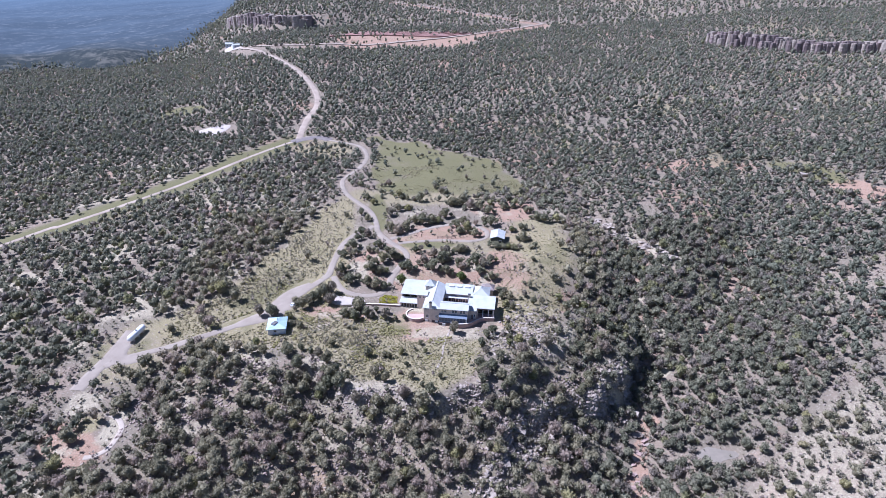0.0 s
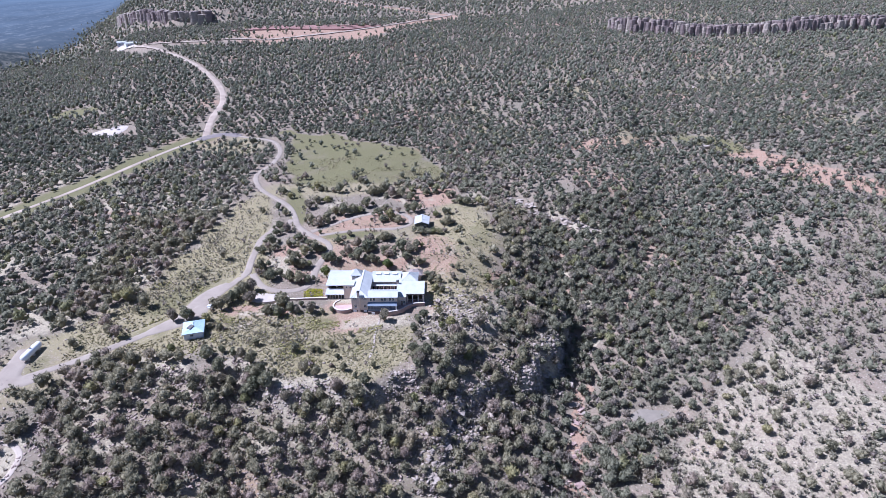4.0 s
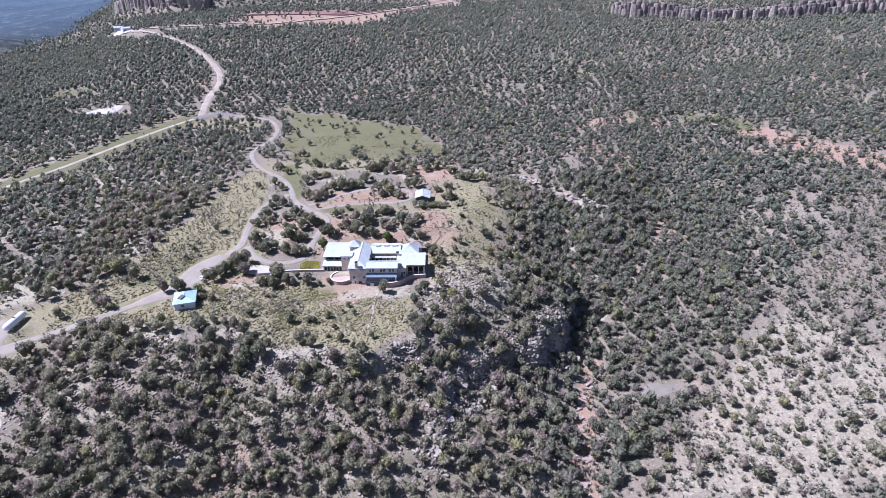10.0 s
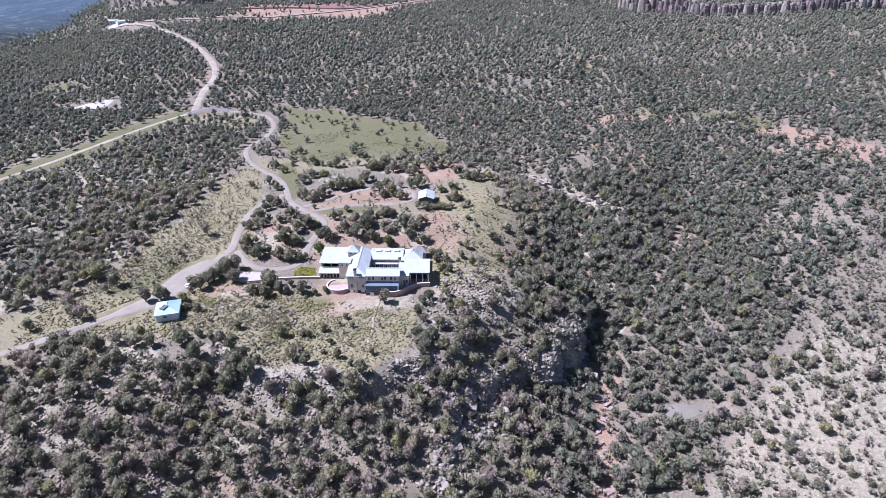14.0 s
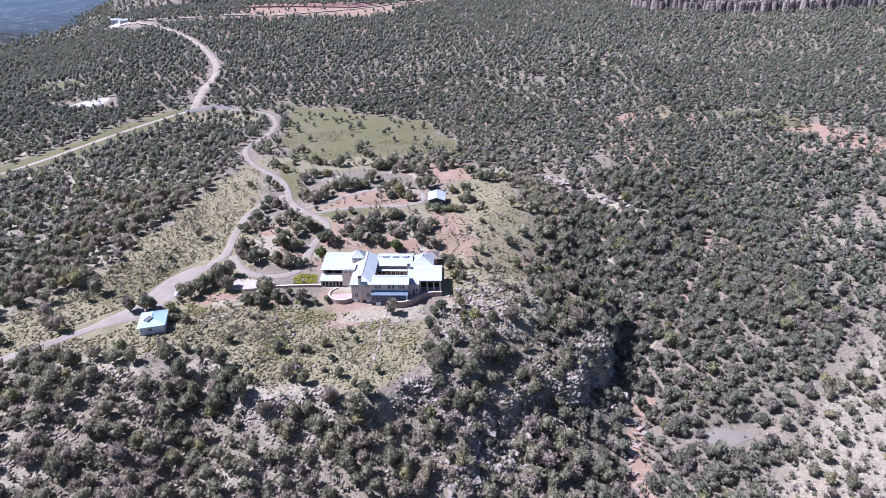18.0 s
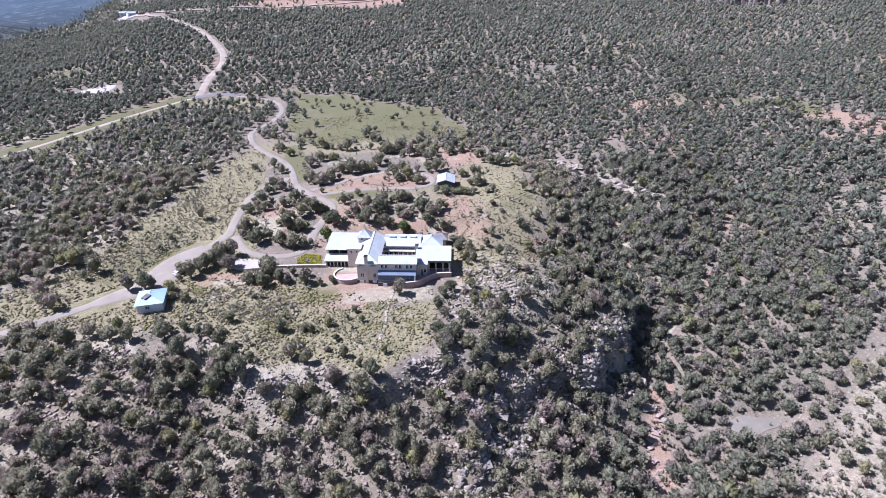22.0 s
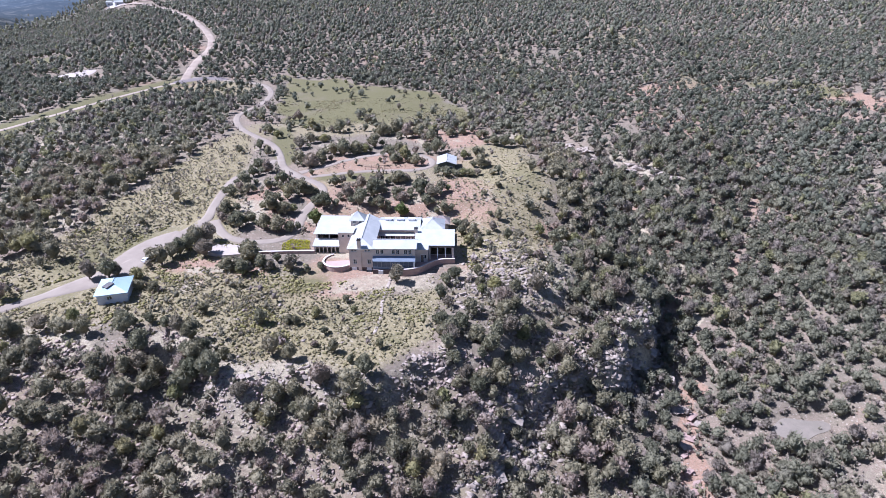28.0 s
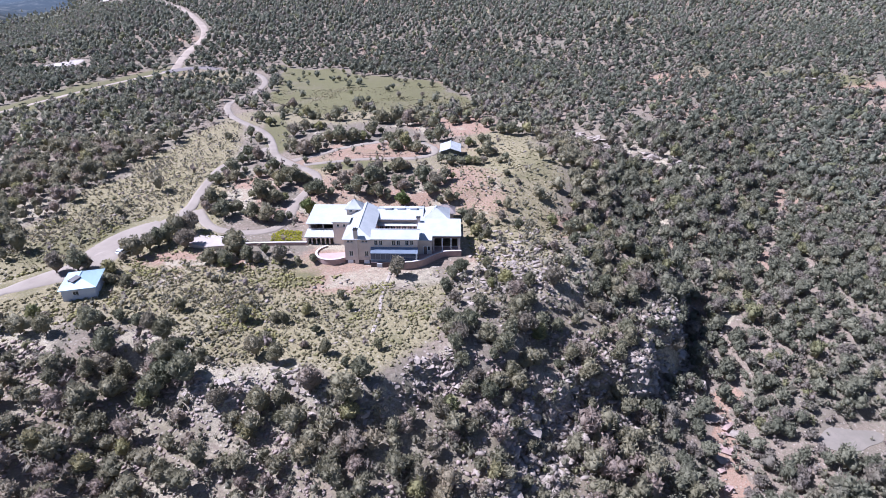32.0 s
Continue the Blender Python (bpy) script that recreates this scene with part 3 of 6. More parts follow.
def ribbon(name, half, material, label, line, lift=0.07):
    line = np.asarray(line)
    way = np.gradient(line, axis=0)
    way /= np.hypot(way[:, 0], way[:, 1])[:, None]
    across = np.stack([way[:, 1], -way[:, 0]], 1)
    offs = np.array([-1.0, -0.96, -0.5, 0, 0.5, 0.96, 1.0])
    half = half * (0.3 + 0.7 * np.sin(np.linspace(0, math.pi, len(line))) ** 0.8)[:, None] if "broad" in label else half
    wob = 1 + 0.22 * (value_noise(line[:, 0], line[:, 1], 9, 4) - 0.5)
    x = line[:, 0, None] + across[:, 0, None] * offs * half * wob[:, None]
    y = line[:, 1, None] + across[:, 1, None] * offs * half * wob[:, None]
    z = ground(x, y) + lift + 0.9 * ramp(290, 520, y) + np.array([-0.12, 0, 0.03, 0.05, 0.03, 0, -0.12])
    return tagged(new(name, sheet(name, x, y, z, material)), label, name, kind="structure")


ROADS.append(("footpath", 0.4, ROCK, "pale stone footpath down the spur", None))
ROAD_LINES.append((0.4, smooth_line([(0.8, -18.5), (-0.6, -24), (-1.6, -29), (-2.0, -35), (-3.8, -42)])))
ROADS.append(("footpath", 0.35, ROCK, "narrow stone steps below the forecourt wall", None))
ROAD_LINES.append((0.35, smooth_line([(-33.4, -5.4), (-33.8, -8.4), (-34.4, -11.2)], 0.8)))
ROADS.append(("footpath", 0.95, SAND, "pale trodden sand path on a knoll", None))
ROAD_LINES.append((0.95, smooth_line([(-111.8, -65.5), (-107.6, -67.2), (-104.6, -70.9), (-104.2, -75.3), (-105.0, -79.5), (-107.9, -82.4), (-110.5, -83)], 1.0)))
for (name, half, material, label, _), (_, line) in zip(ROADS, ROAD_LINES):
    ribbon(name, half, material, label, line)


def patch(name, label, outline, material, lift=0.1, thick=0.25):
    """A flat yard with a rim, laid over the ground."""
    bm = bmesh.new()
    z = max(float(ground(x, y)) for x, y in outline) + lift
    top = [bm.verts.new((x, y, z)) for x, y in outline]
    low = [bm.verts.new((x, y, z - thick - 0.6)) for x, y in outline]
    bm.faces.new(top)
    for n in range(len(top)):
        bm.faces.new((top[n - 1], top[n], low[n], low[n - 1]))
    bmesh.ops.recalc_face_normals(bm, faces=bm.faces[:])
    me = bpy.data.meshes.new(name)
    bm.to_mesh(me)
    bm.free()
    me.materials.append(material)
    return tagged(new(name, me), label, "yard", kind="structure")


# ---------------------------------------------------------------- trees
def ico():
    p = (1 + 5 ** 0.5) / 2
    v = np.array([(-1, p, 0), (1, p, 0), (-1, -p, 0), (1, -p, 0), (0, -1, p), (0, 1, p), (0, -1, -p), (0, 1, -p), (p, 0, -1), (p, 0, 1), (-p, 0, -1), (-p, 0, 1)])
    f = np.array([(0, 11, 5), (0, 5, 1), (0, 1, 7), (0, 7, 10), (0, 10, 11), (1, 5, 9), (5, 11, 4), (11, 10, 2), (10, 7, 6), (7, 1, 8), (3, 9, 4), (3, 4, 2), (3, 2, 6), (3, 6, 8), (3, 8, 9), (4, 9, 5), (2, 4, 11), (6, 2, 10), (8, 6, 7), (9, 8, 1)])
    return v / np.linalg.norm(v[0]), f


def octa():
    v = np.array([(1, 0, 0), (-1, 0, 0), (0, 1, 0), (0, -1, 0), (0, 0, 1), (0, 0, -1)], float)
    f = np.array([(0, 2, 4), (2, 1, 4), (1, 3, 4), (3, 0, 4), (2, 0, 5), (1, 2, 5), (3, 1, 5), (0, 3, 5)])
    return v, f


def spin(rng, n):
    """n random turns, as matrices."""
    q = rng.normal(size=(n, 4))
    q /= np.linalg.norm(q, axis=1)[:, None]
    w, x, y, z = q.T
    return np.stack([np.stack([1 - 2 * (y * y + z * z), 2 * (x * y - z * w), 2 * (x * z + y * w)], -1),
                     np.stack([2 * (x * y + z * w), 1 - 2 * (x * x + z * z), 2 * (y * z - x * w)], -1),
                     np.stack([2 * (x * z - y * w), 2 * (y * z + x * w), 1 - 2 * (x * x + y * y)], -1)], 1)


def finer(shape):
    """The same solid with each face cut into four, pushed out to a ball."""
    v, f = shape
    verts, known, faces = [tuple(p) for p in v], {}, []

    def middle(a, b):
        key = (min(a, b), max(a, b))
        if key not in known:
            p = (np.array(verts[a]) + verts[b]) / 2
            known[key] = len(verts)
            verts.append(tuple(p / np.linalg.norm(p)))
        return known[key]

    for a, b, c in f:
        ab, bc, ca = middle(a, b), middle(b, c), middle(c, a)
        faces += [(a, ab, ca), (b, bc, ab), (c, ca, bc), (ab, bc, ca)]
    return np.array(verts), np.array(faces)


def crown_arrays(rng, lobes, cards, shape, size=0.3, card=0.1, tall=1.0):
    """Corners and triangles of a rounded crown about 1 wide and 'tall' high, its foot at 0: a few lumpy lobes, ragged with sprays of needles."""
    centre = np.zeros((lobes, 3))
    radius = np.empty((lobes, 3))
    turn = rng.uniform(0, 2 * math.pi) + np.arange(lobes) * 2.4
    out = np.where(np.arange(lobes) == 0, 0.0, rng.uniform(0.14, 0.26, lobes))
    centre[:, 0], centre[:, 1] = out * np.cos(turn), out * np.sin(turn)
    centre[:, 2] = tall * np.where(np.arange(lobes) == 0, 0.5, rng.uniform(0.3, 0.66, lobes))
    radius[:] = (rng.uniform(0.75, 1.1, lobes) * size)[:, None] * (1, 1, 1.0)
    radius[0] = (0.33, 0.33, 0.43 * tall)
    radius *= 0.9
    if lobes > 1:
        radius[0] *= (0.86, 0.86, 0.98)
    v0, f0 = shape
    lumpy = v0[None] * rng.uniform(0.74, 1.16, (lobes, len(v0), 1))
    verts = np.einsum("nij,nkj->nki", spin(rng, lobes), lumpy) * radius[:, None] + centre[:, None]
    verts[..., 2] = np.maximum(verts[..., 2], 0.03)
    faces = f0[None] + (np.arange(lobes) * len(v0))[:, None, None]
    verts, faces = verts.reshape(-1, 3), faces.reshape(-1, 3)
    if cards:
        weight = radius[:, 0] ** 2
        k = rng.choice(lobes, cards, p=weight / weight.sum())
        way = rng.normal(size=(cards, 3))
        way[:, 2] = np.where(rng.uniform(size=cards) < 0.8, np.abs(way[:, 2]), way[:, 2])
        way /= np.linalg.norm(way, axis=1)[:, None]
        at = centre[k] + way * radius[k] * rng.uniform(0.8, 1.28, (cards, 1))
        at[:, 2] = np.maximum(at[:, 2], 0.05)
        spread = rng.normal(size=(cards, 3)) * card * 0.45
        tip = (way * 0.75 + (0, 0, 0.3)) * card * rng.uniform(0.6, 1.3, (cards, 1)) + rng.normal(size=(cards, 3)) * card * 0.25
        tri = np.stack([at - spread, at + spread, at + tip], 1)
        faces = np.concatenate([faces, np.arange(cards * 3).reshape(-1, 3) + len(verts)])
        verts = np.concatenate([verts, tri.reshape(-1, 3)])
    return verts, faces


def trunk_mesh(rng, name):
    """A leaning tapered trunk with four limbs, 1 high."""
    verts, faces = [], []

    def limb(a, b, ra, rb, sides=6):
        a, b = np.array(a), np.array(b)
        start = len(verts)
        for p, r in ((a, ra), ((a + b) / 2 + rng.normal(size=3) * 0.025, (ra + rb) / 2), (b, rb)):
            for k in range(sides):
                t = 2 * math.pi * k / sides
                verts.append((p[0] + r * math.cos(t), p[1] + r * math.sin(t), p[2]))
        for ring in range(2):
            for k in range(sides):
                m = (k + 1) % sides
                faces.append((start + ring * sides + k, start + ring * sides + m, start + (ring + 1) * sides + m, start + (ring + 1) * sides + k))

    top = rng.normal(size=3) * 0.06 + (0, 0, 0.75)
    limb((0, 0, -0.12), top, 0.055, 0.02)
    for k in range(4):
        t = k * 1.6 + rng.uniform(0, 1)
        h = rng.uniform(0.16, 0.4)
        limb((0, 0, h), (0.3 * math.cos(t), 0.3 * math.sin(t), h + rng.uniform(0.15, 0.35)), 0.028, 0.01, 5)
    return raw_mesh(name, np.array(verts), np.array(faces), BARK, True)


def openness(x, y):
    """How many trees there are at a place, from 0 to 1, and how large they grow."""
    gap = read_grid(ROAD_GAP, x, y)
    dist, side, _ = along(x, y, WASH)
    dist2, _, _ = along(x, y, SIDE_WASH)
    thick = 0.92 + 0.12 * ramp(90, 220, np.hypot(x, y)) + 0.55 * (fbm(x, y, 30, 3, 14) - 0.5)
    # the shaded sides of the washes are the densest, the far bank is open
    ravine = np.maximum(ramp(42, 14, dist) * (side < 0), ramp(35, 8, dist2)) * ramp(150, 90, y)
    thick = np.maximum(thick, 0.82 * ravine)
    thick = np.maximum(thick, 0.85 * ramp(4, 22, rim(x) - y) * ramp(50, 30, x) * ramp(-105, -80, x))
    thick = np.maximum(thick, 0.88 * blob(x, y, 60, -42, 28, 32))
    thick = thick * (1 - 0.4 * blob(x, y, 5, 40, 32, 17)) * (1 - 0.3 * blob(x, y, -36, 30, 10, 20))
    edge, _, _ = along(x, y, RAVINE_CLIFF)
    thick = thick * (1 - 0.55 * ramp(7, 3, edge) * (x < 60))
    bank = open_bank(x, y)
    thick = thick * (1 - 0.66 * bank) * (1 - 0.5 * blob(x, y, 26, -20, 20, 20)) * (1 - 0.35 * blob(x, y, 46, 24, 16, 50))
    thick = np.where((side > 0) & (dist < 50) & (bank < 0.3), np.maximum(thick, 1.1), thick)
    thick = np.maximum(thick, 1.25 * blob(x, y, 104, -8, 40, 34, 35) * (1 - bank))
    thick = np.where((y > 250) | (x > 90), thick * (1 - 0.2 * bank) * (1 - 0.28 * ramp(0.46, 0.6, fbm(x, y, 45, 3, 88)) * ramp(80, 130, x)), thick)
    thick = thick * (1 - 0.955 * field_mask(x, y))
    # the rocky rim itself is nearly bare
    thick = thick * (1 - 0.5 * ramp(7, 4, np.abs(rim(x) - 0.5 - y)) * ramp(-44, -32, x) * ramp(18, 8, x))
    thick = thick * (1 - 0.8 * blob(x, y, 29, -53, 6, 5)) * (1 - 0.7 * blob(x, y, 46, -40, 6, 4)) * (1 - 0.25 * blob(x, y, -50, -38, 7, 4)) * (1 - 0.7 * blob(x, y, 5, -56, 5, 4))
    thick = thick * (1 - 0.45 * blob(x, y, -62, -44, 26, 14, 5))
    spur = spur_mask(x, y)
    thick = thick * (1 - np.where(x > 18, np.where(y > -5, 0.9, 0.66), np.where(y > -12, 0.93, 0.95)) * spur)
    thick = thick * (1 - 0.72 * np.clip(blob(x, y, 262, 110, 66, 15, -65) + blob(x, y, 240, 158, 28, 10, -60), 0, 1)) * (1 - 0.35 * blob(x, y, 188, 20, 36, 20, 20)) * (1 - 0.5 * blob(x, y, 175, 178, 42, 12, 0, 0.5))
    thick = thick * (1 - 0.97 * ramp(3.2, 2.2, dist) * (y < -40)) * (1 - 0.95 * blob(x, y, 95, -60.5, 9, 5)) * (1 - 0.9 * blob(x, y, -108, -76, 13, 14))
    thick = thick * (1 - 0.95 * blob(x, y, -255, 345, 24, 20)) * (1 - 0.97 * blob(x, y, -192, 262, 22, 14))
    ledge, _, _ = along(x, y, [(83, 98, 0), (92, 78, 0), (102, 62, 0), (114, 47, 0)])
    thick = thick * (1 - 0.95 * ramp(4.5, 2.5, ledge))
    thick = thick * (1 - 0.95 * blob(x, y, -55, 640, 112, 64))
    thick = thick * ramp(1.0, 3.2, gap) * (1 - 0.92 * ramp(16, 7, gap + 12 * (fbm(x, y, 15, 2, 63) - 0.5)) * ramp(-100, -118, x) * ramp(275, 225, y)) * (1 - 0.6 * blob(x, y, -92, 212, 26, 26)) * (1 - 0.55 * blob(x, y, -20, 118, 50, 16))
    for back in (10, 22, 36, 50):
        thick = thick * np.where(y > (560 if back < 30 else 730), ramp(3, 9, read_grid(ROAD_GAP, x, y + back)), 1)
    for back in (3.5, 7.0):
        thick = thick * np.where((y > 25) & (y < 440) & (x > -150), ramp(0.5, 2.5, read_grid(ROAD_GAP, x, y + back)), 1)
    # the grove round the loop and behind the house is planted tree by tree below
    thick = np.where((x > -54) & (x < 24) & (y > 8) & (y < 108), 0, thick)
    thick = np.where((x >= 24) & (x < 54) & (y > 42) & (y < 98), 0, thick)
    thick = thick * (1 - 0.75 * blob(x, y, 66, -32, 10, 5, 35))
    for cx, cy, rx, ry in ((0.5, -1, 23.5, 17), (-69, -20, 8, 9), (26, 58, 7, 7), (-44, 3, 14, 7), (-26, 0, 8, 7), (-64, -3, 7, 9), (-122, -24, 7, 10)):
        thick = np.where((np.abs(x - cx) < rx) & (np.abs(y - cy) < ry), 0, thick)
    return thick


def scatter(rng, cell, low, high, wedge=True):
    """Jittered places over a stretch of the plan, thinned by openness."""
    gx, gy = np.meshgrid(np.arange(low[0], high[0], cell), np.arange(low[1], high[1], cell))
    x, y = (g.ravel() + rng.uniform(-0.6, 0.6, g.size) * cell for g in (gx, gy))
    keep = rng.uniform(0, 1, x.size) < openness(x, y)
    if wedge:
        keep &= (x > -0.86 * (y + 215) - 75) & (x < 1.06 * (y + 215) + 70)
    return x[keep], y[keep]


rng = np.random.default_rng(7)
NEAR = (-118, -112, 150, 84)          # the stretch that the camera passes nearest
near_x, near_y = scatter(rng, 3.6, NEAR[:2], NEAR[2:])
# single trees come first where they stand in the open or along the drives and the rim
mark = np.hypot((near_x + 5) / 1.5, near_y + 12)
order = np.argsort(mark)
single, crowd = order[:150], order[150:]


def tree_kinds():
    kinds = []
    for k in range(8):
        r = np.random.default_rng(100 + k)
        tall = r.uniform(0.9, 1.3)
        v, f = crown_arrays(r, 5, 800, finer(ico()), 0.25, 0.08, tall)
        crown = raw_mesh("crown", v, f, PINYON if k % 2 else JUNIPER, True)
        kinds.append((crown, trunk_mesh(r, "trunk"), tall))
    return kinds


TREE_KINDS = tree_kinds()
TREE_WORDS = ("dark green pinyon pine with a rounded crown", "grey-green juniper with a broad ragged crown",
              "small dense pinyon pine on stony ground", "bushy juniper among dry grass")


def plant(x, y, wide, kind, turn, label, category="tree", group="trees about the house", crown_material=None, low=1.0):
    crown, trunk, tall = TREE_KINDS[kind]
    t = new("tree")
    t.matrix_basis = pose(x, y, float(ground(x, y)) - 0.08, 0, 0, turn) @ Matrix.Diagonal((wide, wide, wide * low, 1))
    tagged(t, label, category, group)
    for name, me in (("trunk", trunk), ("crown", crown)):
        if name == "crown" and crown_material is not None:
            me = me.copy()
            me.materials[0] = crown_material
        p = new(name, me)
        p.parent = t
    return t


for n in single:
    k = int(rng.integers(0, 8))
    wide = float(np.clip(rng.normal(4.8, 0.9), 2.4, 6.6))
    if spur_mask(near_x[n:n + 1], near_y[n:n + 1])[0] > 0.4:
        wide *= 0.68
    elif near_x[n] > 8:
        wide *= 0.82
    plant(float(near_x[n]), float(near_y[n]), wide, k, float(rng.uniform(0, 360)), TREE_WORDS[k % 2 + 2 * (wide < 3.2)])

# trees that stand alone on the spur and about the drives
LONE = ((2.6, -19.4, 5.6, 1), (23.5, 5.5, 4.2, 3), (-77.6, -9.0, 5.6, 1), (-72.8, -9.2, 6.6, 5), (-70.8, -8.6, 4.6, 3), (-63.2, -15.6, 3.6, 2), (-17.5, -10.8, 3.0, 3), (-25.0, -7.6, 3.2, 5),
        (-33.8, -7.2, 3.4, 1), (-36.5, -10.5, 3.2, 6), (-23.6, -35.0, 3.4, 2), (-21.8, -36.2, 3.0, 4), (-17.2, -33.7, 3.3, 6), (-15.0, -40.5, 2.6, 3), (-10.3, -27.6, 2.4, 1),
        (-8.3, -32.7, 2.6, 5), (-8.9, -51.8, 2.4, 7), (-2.6, -47.6, 2.7, 1), (-17.0, -45.0, 2.2, 2), (-43.5, -29.6, 3.2, 0), (-55.2, -32.3, 3.6, 3))
BY_DRIVE = ((-64.2, -0.6, 5.0, 2), (-60.9, -4.0, 6.0, 1), (-59.2, -0.4, 6.0, 3), (-57.2, 0.6, 6.0, 5), (-55.4, 3.0, 6.0, 7), (-53.6, 5.4, 7.0, 4), (-50.3, 6.8, 6.2, 1), (-63.8, -5.4, 2.6, 0), (-64.9, -10.6, 4.6, 2),
            (-50.1, -1.2, 7.0, 3), (-38.0, -12.2, 4.2, 5), (-37.0, -6.2, 3.6, 2), (-31.2, -10.2, 3.6, 7), (-29.6, -6.4, 3.0, 1), (-40.9, -9.4, 2.8, 4), (-21.2, -11.6, 2.8, 6), (25.4, 8.8, 4.0, 5), (27.0, 0.2, 2.8, 3), (25.2, -5.6, 2.4, 1), (24.8, -1.6, 4.4, 2), (27.4, -3.8, 3.8, 6))
for x, y, wide, k in LONE + BY_DRIVE:
    plant(x, y, 0.82 * wide, k, 47.0 * x, "small lone juniper on the grassy spur" if y < -15 else "rounded pinyon pine beside the drive" if x < -25 else "bushy juniper close beside the house")


# the groves about the drives: x, y, width
GROVE_ISLAND = (
    (-46.5, 44.7, 6.7), (-44.7, 61.3, 6.5), (-40.8, 57.9, 5.7), (-45.5, 54.9, 4.9), (-49.6, 36.1, 5.2), (-47.5, 40.7, 4.0), (-44.8, 38.5, 4.5),
    (-48.7, 22.3, 6.1), (-49.2, 18.1, 4.2), (-43.4, 12.6, 6.9), (-41.8, 15.6, 4.1), (-38.3, 40.9, 4.6), (-33.8, 45.6, 5.3), (-34.1, 41.2, 3.3),
    (-29.6, 41.4, 4.5), (-25.8, 33.3, 6.9), (-23.5, 34.5, 4.4), (-30.7, 30.7, 6.5), (-35.0, 28.4, 4.9), (-37.4, 32.9, 3.8), (-34.8, 22.1, 6.8),
    (-31.0, 22.0, 6.2), (-35.5, 11.9, 5.7), (-31.7, 10.4, 6.7), (-28.0, 10.3, 5.0),
)
GROVE_NORTH = (
    (-15.4, 40.8, 4.8), (-10.3, 49.3, 4.0), (-18.2, 23.5, 7.4), (-21.0, 27.0, 4.2), (-10.8, 28.5, 6.3), (-6.4, 35.5, 6.2), (-6.7, 23.8, 6.8),
    (-2.5, 30.5, 5.5), (0.7, 36.3, 3.8), (-47.8, 86.9, 4.8), (-43.5, 79.7, 4.7), (-46.8, 107.9, 5.2), (-42.9, 102.2, 4.2), (-24.5, 54.0, 2.7),
    (-29.6, 65.8, 6.5), (-25.1, 61.2, 7.8), (-21.3, 66.0, 6.5), (-31.5, 85.3, 7.1), (-27.6, 92.0, 5.7), (-22.4, 93.7, 4.9), (-17.6, 74.4, 6.0),
    (-13.2, 72.4, 8.2), (-8.3, 74.3, 7.5), (-4.7, 75.2, 4.5), (-15.8, 105.2, 7.6), (-3.6, 120.1, 4.9), (-39.6, 117.9, 4.5), (-36.3, 133.2, 5.7),
    (-28.4, 111.7, 6.1),
)
GROVE_LOOP = (
    (8.7, 75.3, 5.3), (5.1, 69.1, 6.6), (10.5, 63.7, 7.1), (14.4, 60.1, 5.6), (6.2, 62.7, 5.0), (15.6, 74.4, 3.7), (0.8, 65.1, 2.2),
    (23.6, 72.9, 7.1), (20.6, 79.0, 4.6), (24.3, 45.6, 6.6), (28.4, 46.3, 4.7), (33.2, 45.3, 6.0), (15.9, 46.4, 2.6), (34.1, 66.5, 4.4),
    (39.3, 68.7, 4.5), (39.0, 55.7, 6.3), (41.9, 46.7, 4.1), (23.3, 9.6, 5.0), (20.2, 19.4, 5.2), (31.7, 28.1, 1.8), (35.1, 29.3, 2.8),
    (34.9, 16.5, 2.9), (31.8, 4.4, 2.7), (41.2, 34.3, 3.8), (44.0, 29.9, 3.1),
)
GROVE_BEHIND = (
    (6.7, 40.8, 7.1), (9.2, 44.3, 3.9), (0.0, 39.8, 5.7), (-2.0, 30.5, 7.0), (7.3, 25.6, 5.4), (2.3, 22.1, 2.3), (-0.5, 22.3, 5.3),
    (13.5, 28.9, 7.0), (17.0, 27.1, 6.0), (20.5, 31.1, 5.5), (14.7, 22.5, 4.7), (4.8, 29.8, 4.3), (-1.0, 82.1, 6.9), (3.3, 99.3, 8.3),
    (9.0, 101.5, 7.5), (13.4, 94.4, 7.3), (19.0, 94.1, 7.3), (23.2, 88.8, 6.4), (32.4, 95.5, 4.9), (39.1, 98.9, 3.3), (45.0, 91.1, 4.9),
    (49.3, 81.0, 6.3), (53.4, 78.2, 7.0),
)
GROVES = (
    (GROVE_ISLAND, "dark pinyon pine in the grove between the drives"),
    (GROVE_NORTH, "rounded juniper on the rise north of the house"),
    (GROVE_LOOP, "bushy juniper about the gravel loop and the barn"),
    (GROVE_BEHIND, "dense pinyon pine behind the house"),
)
young = []
for grove, words in GROVES:
    for x, y, wide in grove:
        plant(x, y + 0.3 * wide, 0.84 * wide, int(rng.integers(0, 8)), float(rng.uniform(0, 360)), words, low=0.6 if x > 22 and y < 47 else 0.9)
        for side in ((-0.45, 0.5) if wide > 5 else (0.45,) if wide > 4 else ()):
            young.append((x + side * wide, y + rng.uniform(0.3, 0.7) * wide))



